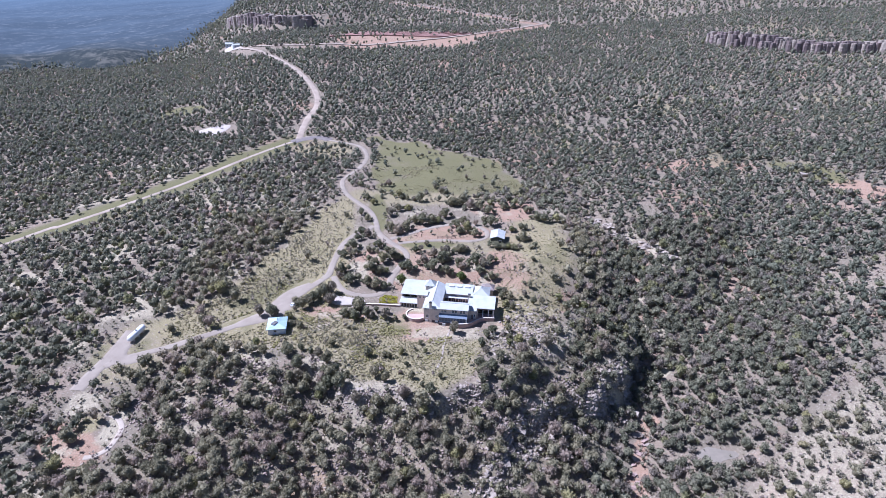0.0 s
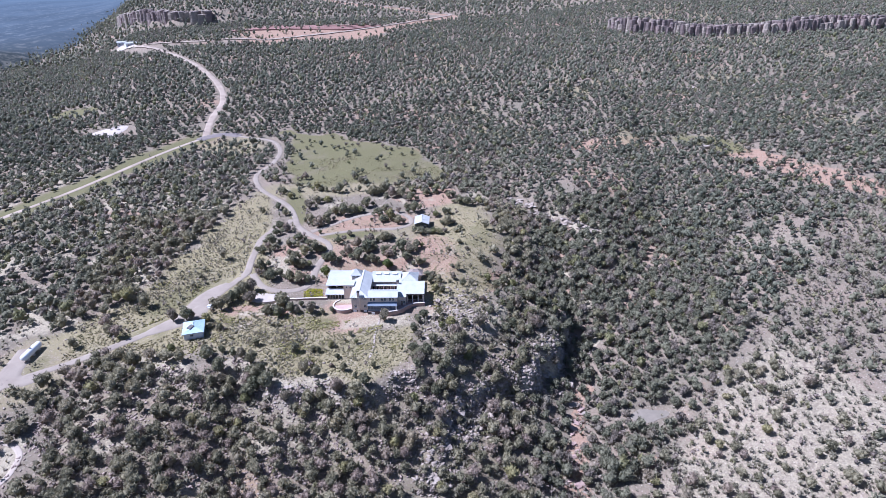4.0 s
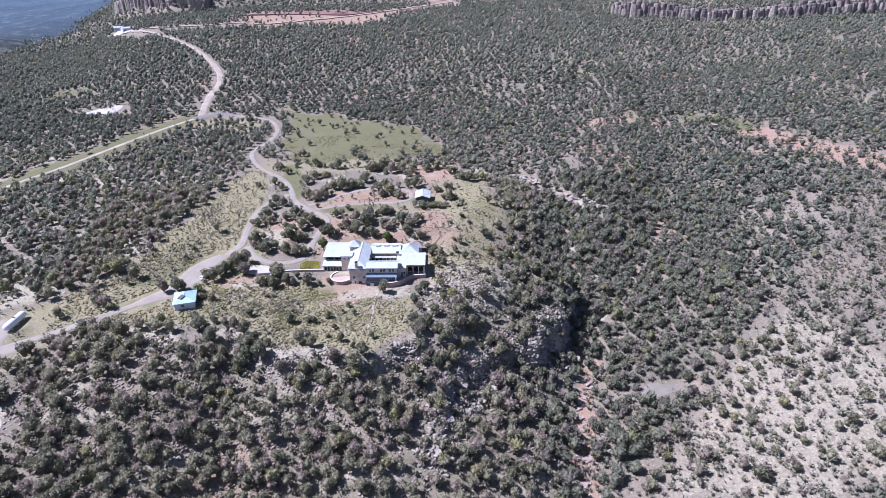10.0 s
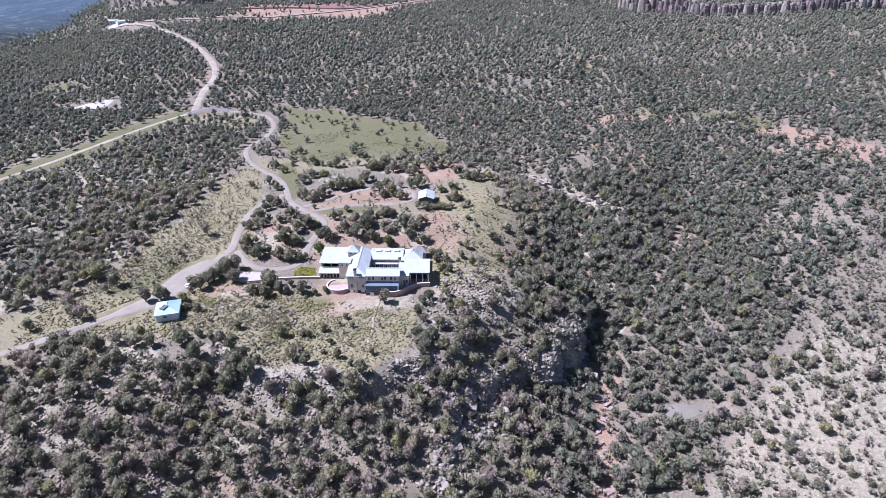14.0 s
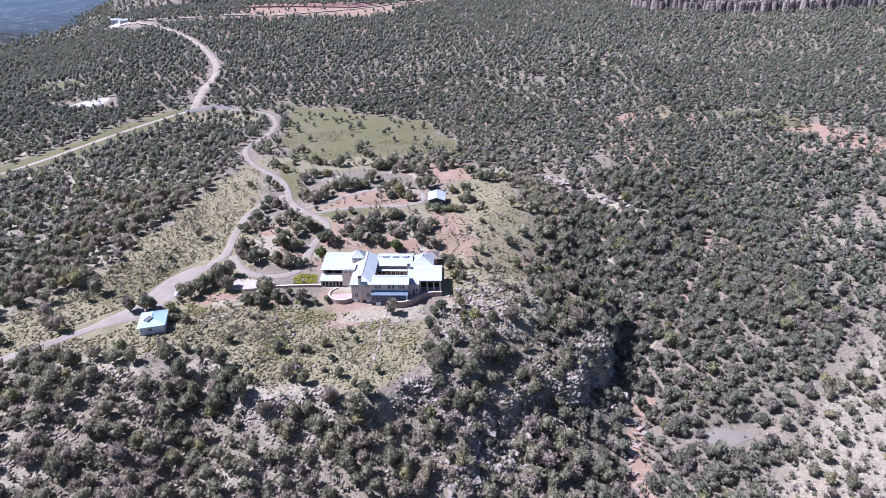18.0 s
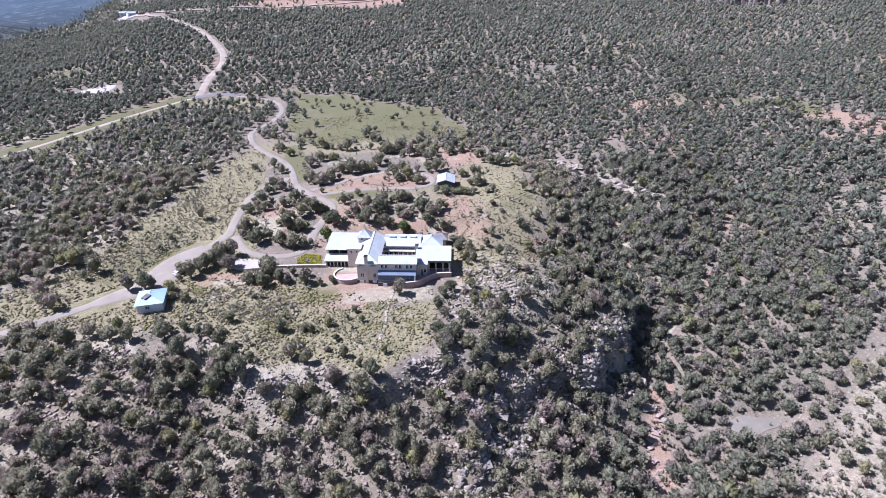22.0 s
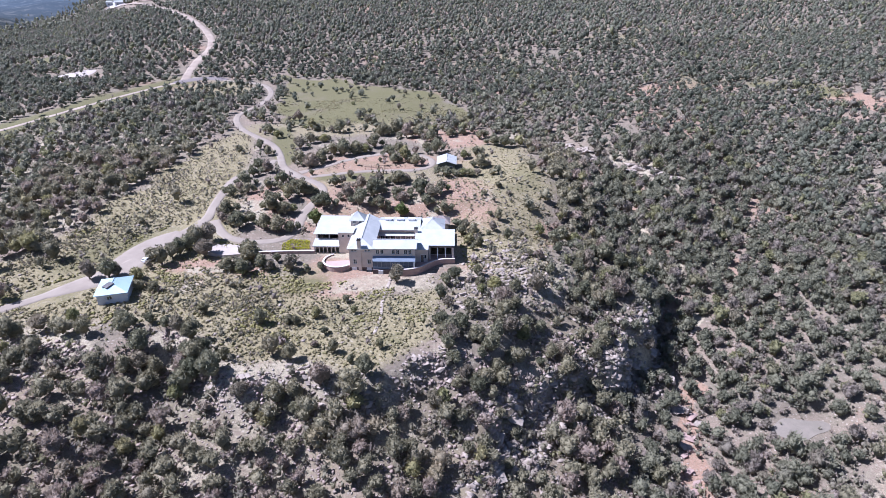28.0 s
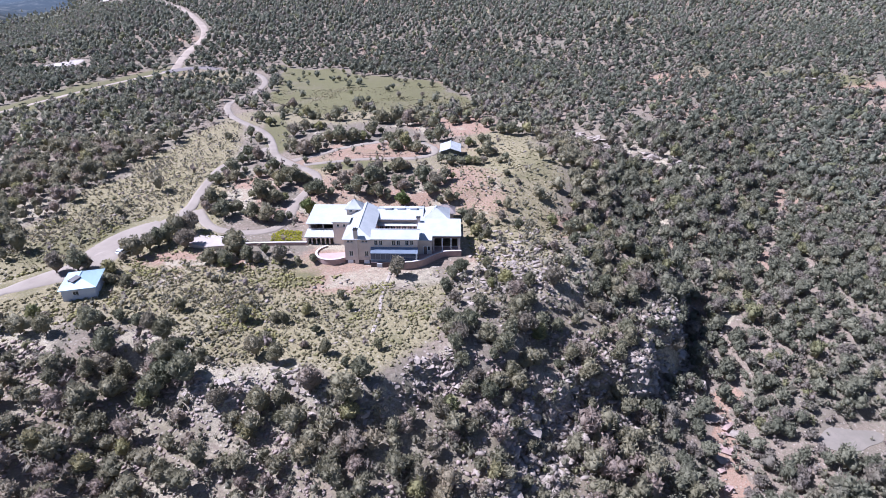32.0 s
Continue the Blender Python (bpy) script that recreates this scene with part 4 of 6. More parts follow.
def woods(name, label, x, y, kinds, low, high, material, seed):
    """All the trees of a wood as one mesh."""
    r = np.random.default_rng(seed)
    z = ground(x, y)
    wide = r.uniform(low, high, x.size) * (0.8 + 0.4 * fbm(x, y, 40, 2, 3))
    turn, which = r.uniform(0, 2 * math.pi, x.size), r.integers(0, len(kinds), x.size)
    tall, own = r.uniform(0.85, 1.15, x.size), r.uniform(0, 1, x.size)
    verts, faces, tint, start = [], [], [], 0
    for k, (v, f) in enumerate(kinds):
        some = np.flatnonzero(which == k)
        c, s, w = np.cos(turn[some])[:, None], np.sin(turn[some])[:, None], wide[some][:, None]
        vx = (v[:, 0] * c - v[:, 1] * s) * w + x[some][:, None]
        vy = (v[:, 0] * s + v[:, 1] * c) * w + y[some][:, None]
        vz = (v[:, 2] - 0.04) * w * tall[some][:, None] + z[some][:, None]
        verts.append(np.stack([vx, vy, vz], -1).reshape(-1, 3))
        faces.append((f[None] + (np.arange(some.size) * len(v))[:, None, None]).reshape(-1, 3) + start)
        tint.append(np.repeat(own[some], len(v)))
        start += some.size * len(v)
    me = raw_mesh(name, np.concatenate(verts), np.concatenate(faces), material, material in (WOODS, PINYON, JUNIPER, HAZY_WOODS, SLOPE_WOODS))
    me.attributes.new("tint", "FLOAT", "POINT").data.foreach_set("value", np.concatenate(tint).astype(np.float32))
    return tagged(new(name, me), label, "woods", kind="stuff")


def kinds_of(count, clumps, cards, shape, size, card, seed):
    out = []
    for k in range(count):
        r = np.random.default_rng(seed + k)
        out.append(crown_arrays(r, clumps, cards, shape, size, card, r.uniform(0.85, 1.25)))
    return out


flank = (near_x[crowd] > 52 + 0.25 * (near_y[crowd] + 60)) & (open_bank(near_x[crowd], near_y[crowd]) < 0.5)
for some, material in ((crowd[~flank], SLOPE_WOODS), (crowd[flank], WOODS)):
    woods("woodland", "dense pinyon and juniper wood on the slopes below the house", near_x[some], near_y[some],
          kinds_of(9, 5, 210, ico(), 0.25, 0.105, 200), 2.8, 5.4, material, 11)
# the ravine's eastern flank is closed below by saplings
ux, uy = scatter(np.random.default_rng(18), 2.5, (44, -66), (190, 96))
low_wood = (np.maximum(blob(ux, uy, 104, -8, 46, 40, 35), blob(ux, uy, 128, 34, 46, 44)) > 0.15) & (open_bank(ux, uy) < 0.45) & (along(ux, uy, WASH)[0] > 3)
woods("undergrowth", "saplings and scrub oak filling the ravine flank", ux[low_wood], uy[low_wood], kinds_of(5, 2, 34, octa(), 0.3, 0.17, 260), 1.7, 3.5, WOODS, 17)
mx, my = np.random.default_rng(19).uniform((-50, 128), (38, 232), (46, 2)).T
young += [(a, b) for a, b, inside in zip(mx, my, field_mask(mx, my)) if inside > 0.6]
young = np.array(young)
woods("young_trees", "young pinyon pines and junipers in the groves", young[:, 0], young[:, 1], kinds_of(5, 5, 260, ico(), 0.25, 0.1, 240), 2.2, 3.6, PINYON, 16)
bx, by = scatter(rng, 4.1, (-560, -135), (600, 300))
out = ~((bx > NEAR[0]) & (bx < NEAR[2]) & (by > NEAR[1]) & (by < NEAR[3]))
# hill and far trees take the tone cooled for haze
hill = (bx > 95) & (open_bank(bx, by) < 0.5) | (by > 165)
for some, material in ((out & ~hill, WOODS), (out & hill, HAZY_WOODS)):
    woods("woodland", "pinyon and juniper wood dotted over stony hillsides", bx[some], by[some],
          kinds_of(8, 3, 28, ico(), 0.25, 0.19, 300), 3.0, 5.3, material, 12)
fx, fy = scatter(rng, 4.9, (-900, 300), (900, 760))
woods("woodland", "far pinyon and juniper wood on rising ground", fx, fy, kinds_of(6, 1, 6, ico(), 0.4, 0.25, 400), 3.8, 6.0, HAZY_WOODS, 13)
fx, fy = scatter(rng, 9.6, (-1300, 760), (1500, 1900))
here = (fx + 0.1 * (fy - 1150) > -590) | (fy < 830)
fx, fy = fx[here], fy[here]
woods("woodland", "distant woods covering the hills", fx, fy, kinds_of(4, 1, 2, octa(), 0.5, 0.4, 500), 6.0, 9.0, HAZY_WOODS, 14)
# the places behind the camera, to close the country round it
fx, fy = scatter(rng, 10.0, (-420, -520), (460, -135), False)
woods("woodland", "open pinyon and juniper wood to the south", fx, fy, kinds_of(4, 2, 6, octa(), 0.33, 0.3, 600), 3.0, 5.2, WOODS, 15)


# ---------------------------------------------------------------- building blocks
def part(name, bm, material, parent, label=""):
    """Links a bmesh as one mesh object under a thing or a part."""
    bmesh.ops.recalc_face_normals(bm, faces=bm.faces[:])
    me = bpy.data.meshes.new(name)
    bm.to_mesh(me)
    bm.free()
    me.materials.append(material)
    ob = new(name, me)
    ob.parent = parent
    return tagged(ob, label)


def thing(name, m, label, category, group=""):
    ob = new(name)
    ob.matrix_basis = m
    return tagged(ob, label, category, group)


def box(bm, x0, x1, y0, y1, z0, z1):
    v = [bm.verts.new((x, y, z)) for z in (z0, z1) for x, y in ((x0, y0), (x1, y0), (x1, y1), (x0, y1))]
    for f in ((3, 2, 1, 0), (4, 5, 6, 7), (0, 1, 5, 4), (1, 2, 6, 5), (2, 3, 7, 6), (3, 0, 4, 7)):
        bm.faces.new([v[k] for k in f])


def slab(bm, points, thick):
    """A sheet of even thickness under the given corners."""
    top = [bm.verts.new(p) for p in points]
    low = [bm.verts.new((p[0], p[1], p[2] - thick)) for p in points]
    bm.faces.new(top)
    bm.faces.new(low[::-1])
    for n in range(len(top)):
        bm.faces.new((top[n - 1], top[n], low[n], low[n - 1]))


def seams(bm, a, b, c, d, gap=0.6, wide=0.03, high=0.018):
    """Standing seams up the slope from the eave a-b to the ridge d-c."""
    a, b, c, d = (Vector(p) for p in (a, b, c, d))
    n = max(1, int((b - a).length / gap))
    side = (b - a).normalized() * wide / 2
    up = (b - a).cross(d - a).normalized() * high
    up = up if up.z > 0 else -up
    for k in range(n + 1):
        t = k / n
        p, q = a.lerp(b, t), d.lerp(c, t)
        if (q - p).length < 0.3:
            continue
        ring = [bm.verts.new(v) for v in (p - side, p + side, q + side, q - side, p - side + up, p + side + up, q + side + up, q - side + up)]
        for f in ((4, 5, 6, 7), (0, 1, 5, 4), (1, 2, 6, 5), (2, 3, 7, 6), (3, 0, 4, 7)):
            bm.faces.new([ring[m] for m in f])


def roof_plane(bm, a, b, c, d, thick=0.14):
    slab(bm, [p for n, p in enumerate((a, b, c, d)) if n == 0 or p != (a, b, c, d)[n - 1]], thick)
    seams(bm, a, b, c, d)


def gable(bm, x0, x1, y0, y1, eave, ridge, axis="x", over=0.45, hip0=0.0, hip1=0.0):
    """A pitched roof with its ridge along x or y; hip0 and hip1 say how far the ridge stops short of its ends."""
    x0, x1, y0, y1 = x0 - over, x1 + over, y0 - over, y1 + over
    if axis == "x":
        m = (y0 + y1) / 2
        r0, r1 = (x0 + hip0, m, ridge), (x1 - hip1, m, ridge)
    else:
        m = (x0 + x1) / 2
        r0, r1 = (m, y0 + hip0, ridge), (m, y1 - hip1, ridge)
    sw, se, ne, nw = (x0, y0, eave), (x1, y0, eave), (x1, y1, eave), (x0, y1, eave)
    if axis == "x":
        roof_plane(bm, sw, se, r1, r0)
        roof_plane(bm, ne, nw, r0, r1)
        if hip0:
            roof_plane(bm, nw, sw, r0, r0)
        if hip1:
            roof_plane(bm, se, ne, r1, r1)
        ridge_a, ridge_b = r0, r1
    else:
        roof_plane(bm, nw, sw, r0, r1)
        roof_plane(bm, se, ne, r1, r0)
        if hip0:
            roof_plane(bm, sw, se, r0, r0)
        if hip1:
            roof_plane(bm, ne, nw, r1, r1)
        ridge_a, ridge_b = r0, r1
    box(bm, min(ridge_a[0], ridge_b[0]) - 0.12, max(ridge_a[0], ridge_b[0]) + 0.12, min(ridge_a[1], ridge_b[1]) - 0.12, max(ridge_a[1], ridge_b[1]) + 0.12, ridge - 0.05, ridge + 0.07)


def pierced(bm, u0, u1, z0, z1, holes, put):
    """Fills a wall from u0 to u1 and z0 to z1 with blocks round its openings."""
    us = sorted({u0, u1, *(h[0] for h in holes), *(h[1] for h in holes)})
    zs = sorted({z0, z1, *(h[2] for h in holes), *(h[3] for h in holes)})
    for za, zb in zip(zs, zs[1:]):
        start = None
        for n, (ua, ub) in enumerate(zip(us, us[1:])):
            hole = any(h[0] <= (ua + ub) / 2 <= h[1] and h[2] <= (za + zb) / 2 <= h[3] for h in holes)
            if not hole and start is None:
                start = ua
            if start is not None and (hole or n == len(us) - 2):
                put(start, ua if hole else ub, za, zb)
                start = None


def walls(parent, x0, x1, y0, y1, z0, z1, south=(), east=(), north=(), west=(), material=None, thick=0.32, label="", sides="senw", bare=()):
    """Four walls with openings through them; each opening is (from, to, sill, head), those in bare without a window."""
    bm = bmesh.new()
    if "s" in sides:
        pierced(bm, x0, x1, z0, z1, [*south, *bare], lambda a, b, za, zb: box(bm, a, b, y0, y0 + thick, za, zb))
    if "n" in sides:
        pierced(bm, x0, x1, z0, z1, north, lambda a, b, za, zb: box(bm, a, b, y1 - thick, y1, za, zb))
    if "w" in sides:
        pierced(bm, y0 + thick, y1 - thick, z0, z1, west, lambda a, b, za, zb: box(bm, x0, x0 + thick, a, b, za, zb))
    if "e" in sides:
        pierced(bm, y0 + thick, y1 - thick, z0, z1, east, lambda a, b, za, zb: box(bm, x1 - thick, x1, a, b, za, zb))
    part("wall", bm, material or STUCCO, parent, label)
    for a, b, za, zb in south:
        window(parent, a, b, za, zb, y0 + 0.14, "s")
    for a, b, za, zb in west:
        window(parent, a, b, za, zb, x0 + 0.14, "w")
    for a, b, za, zb in east:
        window(parent, a, b, za, zb, x1 - 0.14, "e")


def window(parent, a, b, z0, z1, at, face, material=None):
    """A window: frame with a mullion, a pane set back, a sill."""
    def put(bm, u0, u1, v0, v1, w0, w1):
        out = -1 if face in "sw" else 1
        d0, d1 = sorted((at + out * w0, at + out * w1))
        if face in "sn":
            box(bm, u0, u1, d0, d1, v0, v1)
        else:
            box(bm, d0, d1, u0, u1, v0, v1)

    bm, t = bmesh.new(), 0.07
    put(bm, a, a + t, z0, z1, 0.0, 0.08)
    put(bm, b - t, b, z0, z1, 0.0, 0.08)
    put(bm, a + t, b - t, z0, z0 + t, 0.0, 0.08)
    put(bm, a + t, b - t, z1 - t, z1, 0.0, 0.08)
    if b - a > 0.75:
        put(bm, (a + b) / 2 - 0.03, (a + b) / 2 + 0.03, z0 + t, z1 - t, 0.0, 0.07)
    ob = part("window", bm, material or WHITE_PAINT, parent)
    bm = bmesh.new()
    put(bm, a + t, b - t, z0 + t, z1 - t, -0.02, 0.02)
    part("pane", bm, GLASS, ob)
    bm = bmesh.new()
    put(bm, a - 0.08, b + 0.08, z0 - 0.09, z0 - 0.004, -0.1, 0.24)
    part("sill", bm, CONCRETE, ob)


def door(parent, a, b, z0, z1, at, material, label=""):
    bm = bmesh.new()
    box(bm, a, b, at - 0.05, at + 0.03, z0, z1)
    for k in range(2):
        for m in range(3):
            u, v, w, h = a + (b - a) * (0.12 + 0.46 * k), z0 + (z1 - z0) * (0.08 + 0.31 * m), (b - a) * 0.32, (z1 - z0) * 0.24
            box(bm, u, u + w, at - 0.075, at - 0.05, v, v + h)
    ob = part("door", bm, material, parent, label)
    bm = bmesh.new()
    box(bm, a - 0.1, a - 0.004, at - 0.1, at + 0.04, z0, z1 + 0.1)
    box(bm, b + 0.004, b + 0.1, at - 0.1, at + 0.04, z0, z1 + 0.1)
    box(bm, a - 0.004, b + 0.004, at - 0.1, at + 0.04, z1 + 0.004, z1 + 0.1)
    part("door_frame", bm, WHITE_PAINT, ob)
    bm = bmesh.new()
    box(bm, b - 0.14, b - 0.06, at - 0.13, at - 0.05, (z0 + z1) / 2 - 0.05, (z0 + z1) / 2 + 0.05)
    part("handle", bm, IRON, ob)


def post(parent, x, y, z0, z1, half=0.14, material=None, name="post"):
    bm = bmesh.new()
    box(bm, x - half, x + half, y - half, y + half, z0, z1 - 0.12)
    box(bm, x - half - 0.06, x + half + 0.06, y - half - 0.06, y + half + 0.06, z1 - 0.12, z1)
    box(bm, x - half - 0.05, x + half + 0.05, y - half - 0.05, y + half + 0.05, z0 - 0.02, z0 + 0.16)
    part(name, bm, material or WHITE_PAINT, parent)


def curved_wall(name, parent, line, low, top, thick, material, label="", piece=None):
    """A wall along a line of (x, y), with a coping."""
    line = np.array(line, float)
    way = np.gradient(line, axis=0)
    way /= np.hypot(way[:, 0], way[:, 1])[:, None]
    side = np.stack([way[:, 1], -way[:, 0]], 1)
    for title, w, za, zb, mat in ((name, thick / 2, low, top - 0.12, material), ("coping", thick / 2 + 0.06, top - 0.12, top, CONCRETE)):
        bm = bmesh.new()
        rings = []
        for p, s in zip(line, side):
            rings.append([bm.verts.new((p[0] + k * w * s[0], p[1] + k * w * s[1], z)) for k, z in ((-1, za), (1, za), (1, zb), (-1, zb))])
        for r, q in zip(rings, rings[1:]):
            for n in range(4):
                bm.faces.new((r[n], r[(n + 1) % 4], q[(n + 1) % 4], q[n]))
        bm.faces.new(rings[0])
        bm.faces.new(rings[-1][::-1])
        part(title, bm, mat, parent, label if title == name else "")


# ---------------------------------------------------------------- the house
HOUSE = pose(0, 0, 0, 0, 0, -8)
house = thing("house", HOUSE, "large pinkish stucco house with white metal roofs and a courtyard", "house")
LOW = -2.6

# long wing from the southern front to the north, with a hipped end
walls(house, -8.0, -1.65, -12.7, 6.5, LOW, 5.45,
      south=[(-7.4, -6.75, 4.45, 5.05), (-6.55, -5.9, 4.45, 5.05), (-3.8, -3.15, 4.45, 5.05), (-2.95, -2.3, 4.45, 5.05), (-7.0, -6.0, 0.75, 2.15), (-3.2, -2.2, 0.75, 2.15)],
      west=[(-10.5, -9.4, 0.8, 2.2), (-7.6, -6.5, 0.8, 2.2), (-10.5, -9.4, 3.6, 4.9), (-7.6, -6.5, 3.6, 4.9)],
      east=[(-6.0, -4.8, 0.7, 2.2), (-3.6, -2.4, 0.7, 2.2), (-1.4, -0.2, 0.7, 2.2)])
bm = bmesh.new()
gable(bm, -8.0, -1.65, -12.7, 6.5, 5.5, 7.3, "y", 0.5, hip0=3.4)
part("roof", bm, ROOF, house, "pale metal hipped roof with standing seams")
door(house, -7.3, -6.2, LOW + 0.1, -0.35, -12.72, WHITE_PAINT, "white panelled door")
door(house, -3.3, -2.2, LOW + 0.1, -0.35, -12.72, WHITE_PAINT, "white panelled door")
bm = bmesh.new()
box(bm, -5.6, -4.7, -13.1, -12.7, LOW, 7.9)
box(bm, -5.6, -4.7, -12.7, -12.2, 5.4, 7.9)
ob = part("chimney", bm, STUCCO, house)
bm = bmesh.new()
box(bm, -5.72, -4.58, -13.22, -12.1, 7.9, 8.1)
for k in range(2):
    box(bm, -5.5 + 0.42 * k, -5.22 + 0.42 * k, -13.0, -12.7, 8.1, 8.5)
part("cap", bm, IRON, ob)

# southern wing beside it, with a shaded porch along its foot
walls(house, -1.65, 9.75, -12.7, -7.3, LOW, 5.55,
      south=[(-0.75, 0.15, 3.75, 5.1), (0.45, 1.35, 3.75, 5.1), (3.5, 4.4, 3.75, 5.1), (4.7, 5.6, 3.75, 5.1), (6.8, 7.7, 3.75, 5.1), (8.0, 8.9, 3.75, 5.1),
             (-1.2, 0.6, 0.2, 2.2), (1.1, 2.9, 0.2, 2.2), (3.4, 5.2, 0.2, 2.2), (5.7, 7.5, 0.2, 2.2), (7.9, 9.3, 0.2, 2.2)])
bm = bmesh.new()
gable(bm, -1.1, 9.75, -12.7, -7.3, 5.6, 6.9, "x", 0.5)
part("roof", bm, ROOF, house)
bm = bmesh.new()
roof_plane(bm, (-1.6, -14.15, 2.3), (9.9, -14.15, 2.3), (9.9, -12.72, 3.3), (-1.6, -12.72, 3.3))
part("porch_roof", bm, SLATE_PAINT, house, "narrow blue-grey metal porch roof")
# the recess under the porch as a solid base, its shade in the colour
bm = bmesh.new()
box(bm, -1.6, 9.9, -14.3, -12.71, LOW, -0.15)
part("deck", bm, SHADE_FILL, house, "base below the porch, darkened for the shaded recess")
# strip over the stucco, coloured dark for the shade at the wall's foot
bm = bmesh.new()
box(bm, -8.04, -1.62, -12.745, -12.69, LOW, -0.25)
part("shade_strip", bm, SHADE_FILL, house, "dark strip for the shaded wall foot")
bm = bmesh.new()
box(bm, -1.6, 9.3, -13.9, -13.72, -0.15, 0.55)
box(bm, -1.6, 9.3, -13.9, -13.72, 2.0, 2.2)
part("glazing_frame", bm, SLATE_PAINT, house)
for k in range(9):
    bm = bmesh.new()
    box(bm, -1.55 + 1.2 * k, -0.43 + 1.2 * k, -13.84, -13.78, 0.56, 1.99)
    part("pane", bm, SKY_TINTED_GLASS, house, "glazing with the sky's blue reflection in its colour")
    post(house, -0.39 + 1.2 * k, -13.81, 0.55, 2.0, 0.035, SLATE_PAINT, "mullion")
post(house, 9.6, -14.0, -0.15, 2.25, 0.16)
door(house, 0.0, 1.1, LOW + 0.1, -0.45, -14.32, WHITE_PAINT, "white panelled door")
door(house, 3.6, 4.7, LOW + 0.1, -0.45, -14.32, IRON, "dark door below the porch")

# northern wing across the courtyard, with a veranda
walls(house, -1.65, 9.75, 1.8, 9.6, -0.4, 4.5,
      south=[(-1.2 + 1.5 * k, 0.05 + 1.5 * k, 0.5, 2.9) for k in range(7)])
bm = bmesh.new()
gable(bm, -1.1, 9.75, 1.8, 9.6, 4.75, 6.0, "x", 0.8)
part("roof", bm, ROOF, house)
for x in (0.1, 3.5, 6.9):
    bm = bmesh.new()
    box(bm, x, x + 1.9, 5.1, 6.3, 5.5, 6.35)
    slab(bm, [(x - 0.1, 5.0, 6.42), (x + 2.0, 5.0, 6.42), (x + 2.0, 6.4, 6.42), (x - 0.1, 6.4, 6.42)], 0.08)
    part("dormer", bm, WHITE_PAINT, house, "small white roof box on the ridge")
bm = bmesh.new()
roof_plane(bm, (-1.6, 0.1, 3.3), (9.7, 0.1, 3.3), (9.7, 1.79, 3.75), (-1.6, 1.79, 3.75))
part("veranda_roof", bm, ROOF, house)
for k in range(9):
    post(house, -1.3 + 1.34 * k, 0.3, 0.0, 3.18, 0.09, TIMBER)
bm = bmesh.new()
box(bm, -1.64, 9.74, -7.28, 1.79, -0.3, 0.02)
part("courtyard_floor", bm, FLOOR_TILE, house, "pink flagstone courtyard floor")
bm = bmesh.new()
box(bm, 9.0, 9.9, -1.2, -0.3, 0.0, 6.1)
ob = part("chimney", bm, STUCCO, house)
bm = bmesh.new()
box(bm, 8.9, 10.0, -1.3, -0.2, 6.1, 6.3)
part("cap", bm, IRON, ob)

# eastern wing with an open loggia to the south
walls(house, 9.76, 20.0, -5.4, 0.6, LOW, 4.1, bare=[(13.5, 15.5, 0.1, 3.0), (15.7, 17.7, 0.1, 3.0), (17.9, 19.6, 0.1, 3.0)], east=[(-4.2, -3.0, 0.8, 2.2), (-1.8, -0.6, 0.8, 2.2)])
walls(house, 9.76, 13.2, -9.8, -5.4, LOW, 3.95, south=[(12.1, 12.8, 1.0, 2.2)], sides="sew")
bm = bmesh.new()
roof_plane(bm, (9.3, -10.2, 4.0), (13.3, -10.2, 4.0), (13.3, -8.21, 4.28), (9.3, -8.21, 4.28))
roof_plane(bm, (9.3, -8.2, 4.28), (20.5, -8.2, 4.28), (20.5, 1.0, 5.1), (9.3, 1.0, 5.1))
part("roof", bm, ROOF, house, "white low-pitched metal roof")
bm = bmesh.new()
box(bm, 13.3, 20.3, -8.1, -7.8, 3.6, 4.0)
for k in range(11):
    box(bm, 13.6 + 0.62 * k, 13.74 + 0.62 * k, -8.05, -5.4, 3.85, 4.05)
part("beam", bm, TIMBER, house)
for x, half, material in ((13.6, 0.2, STUCCO), (15.8, 0.1, WHITE_PAINT), (18.0, 0.1, WHITE_PAINT), (20.05, 0.24, STUCCO)):
    post(house, x, -7.95, 0.0, 3.6, half, material)
door(house, 11.2, 12.0, 0.02, 2.2, -9.82, TIMBER, "arched brown door")
walls(house, 10.6, 17.2, 0.62, 8.8, -0.4, 4.6, east=[(2.4, 3.6, 1.0, 2.4), (5.0, 6.2, 1.0, 2.4)], sides="enw")
bm = bmesh.new()
gable(bm, 10.6, 17.2, 1.2, 8.8, 4.75, 6.9, "y", 0.5, hip0=3.6, hip1=3.6)
part("roof", bm, ROOF, house)

# western wing over an arcade
walls(house, -19.5, -8.01, -0.7, 10.0, -0.6, 4.4, bare=[(-19.0, -15.8, 2.78, 4.15), (-15.6, -12.5, 2.78, 4.15)], west=[(1.5, 2.7, 1.0, 2.3), (4.5, 5.7, 1.0, 2.3), (7.3, 8.5, 1.0, 2.3)])
bm = bmesh.new()
roof_plane(bm, (-20.0, -1.4, 4.45), (-8.02, -1.4, 4.45), (-8.02, 10.4, 5.2), (-20.0, 10.4, 5.2))
part("roof", bm, ROOF, house, "white low-pitched metal roof")
bm = bmesh.new()
pierced(bm, -19.5, -12.2, -1.6, 2.2, [(-19.0 + 1.15 * k, -18.15 + 1.15 * k, -0.2, 1.7) for k in range(6)], lambda a, b, za, zb: box(bm, a, b, -4.5, -4.15, za, zb))
box(bm, -19.5, -19.15, -4.15, -0.71, -1.6, 2.2)
part("arcade", bm, STUCCO, house, "arcade of square pillars")
bm = bmesh.new()
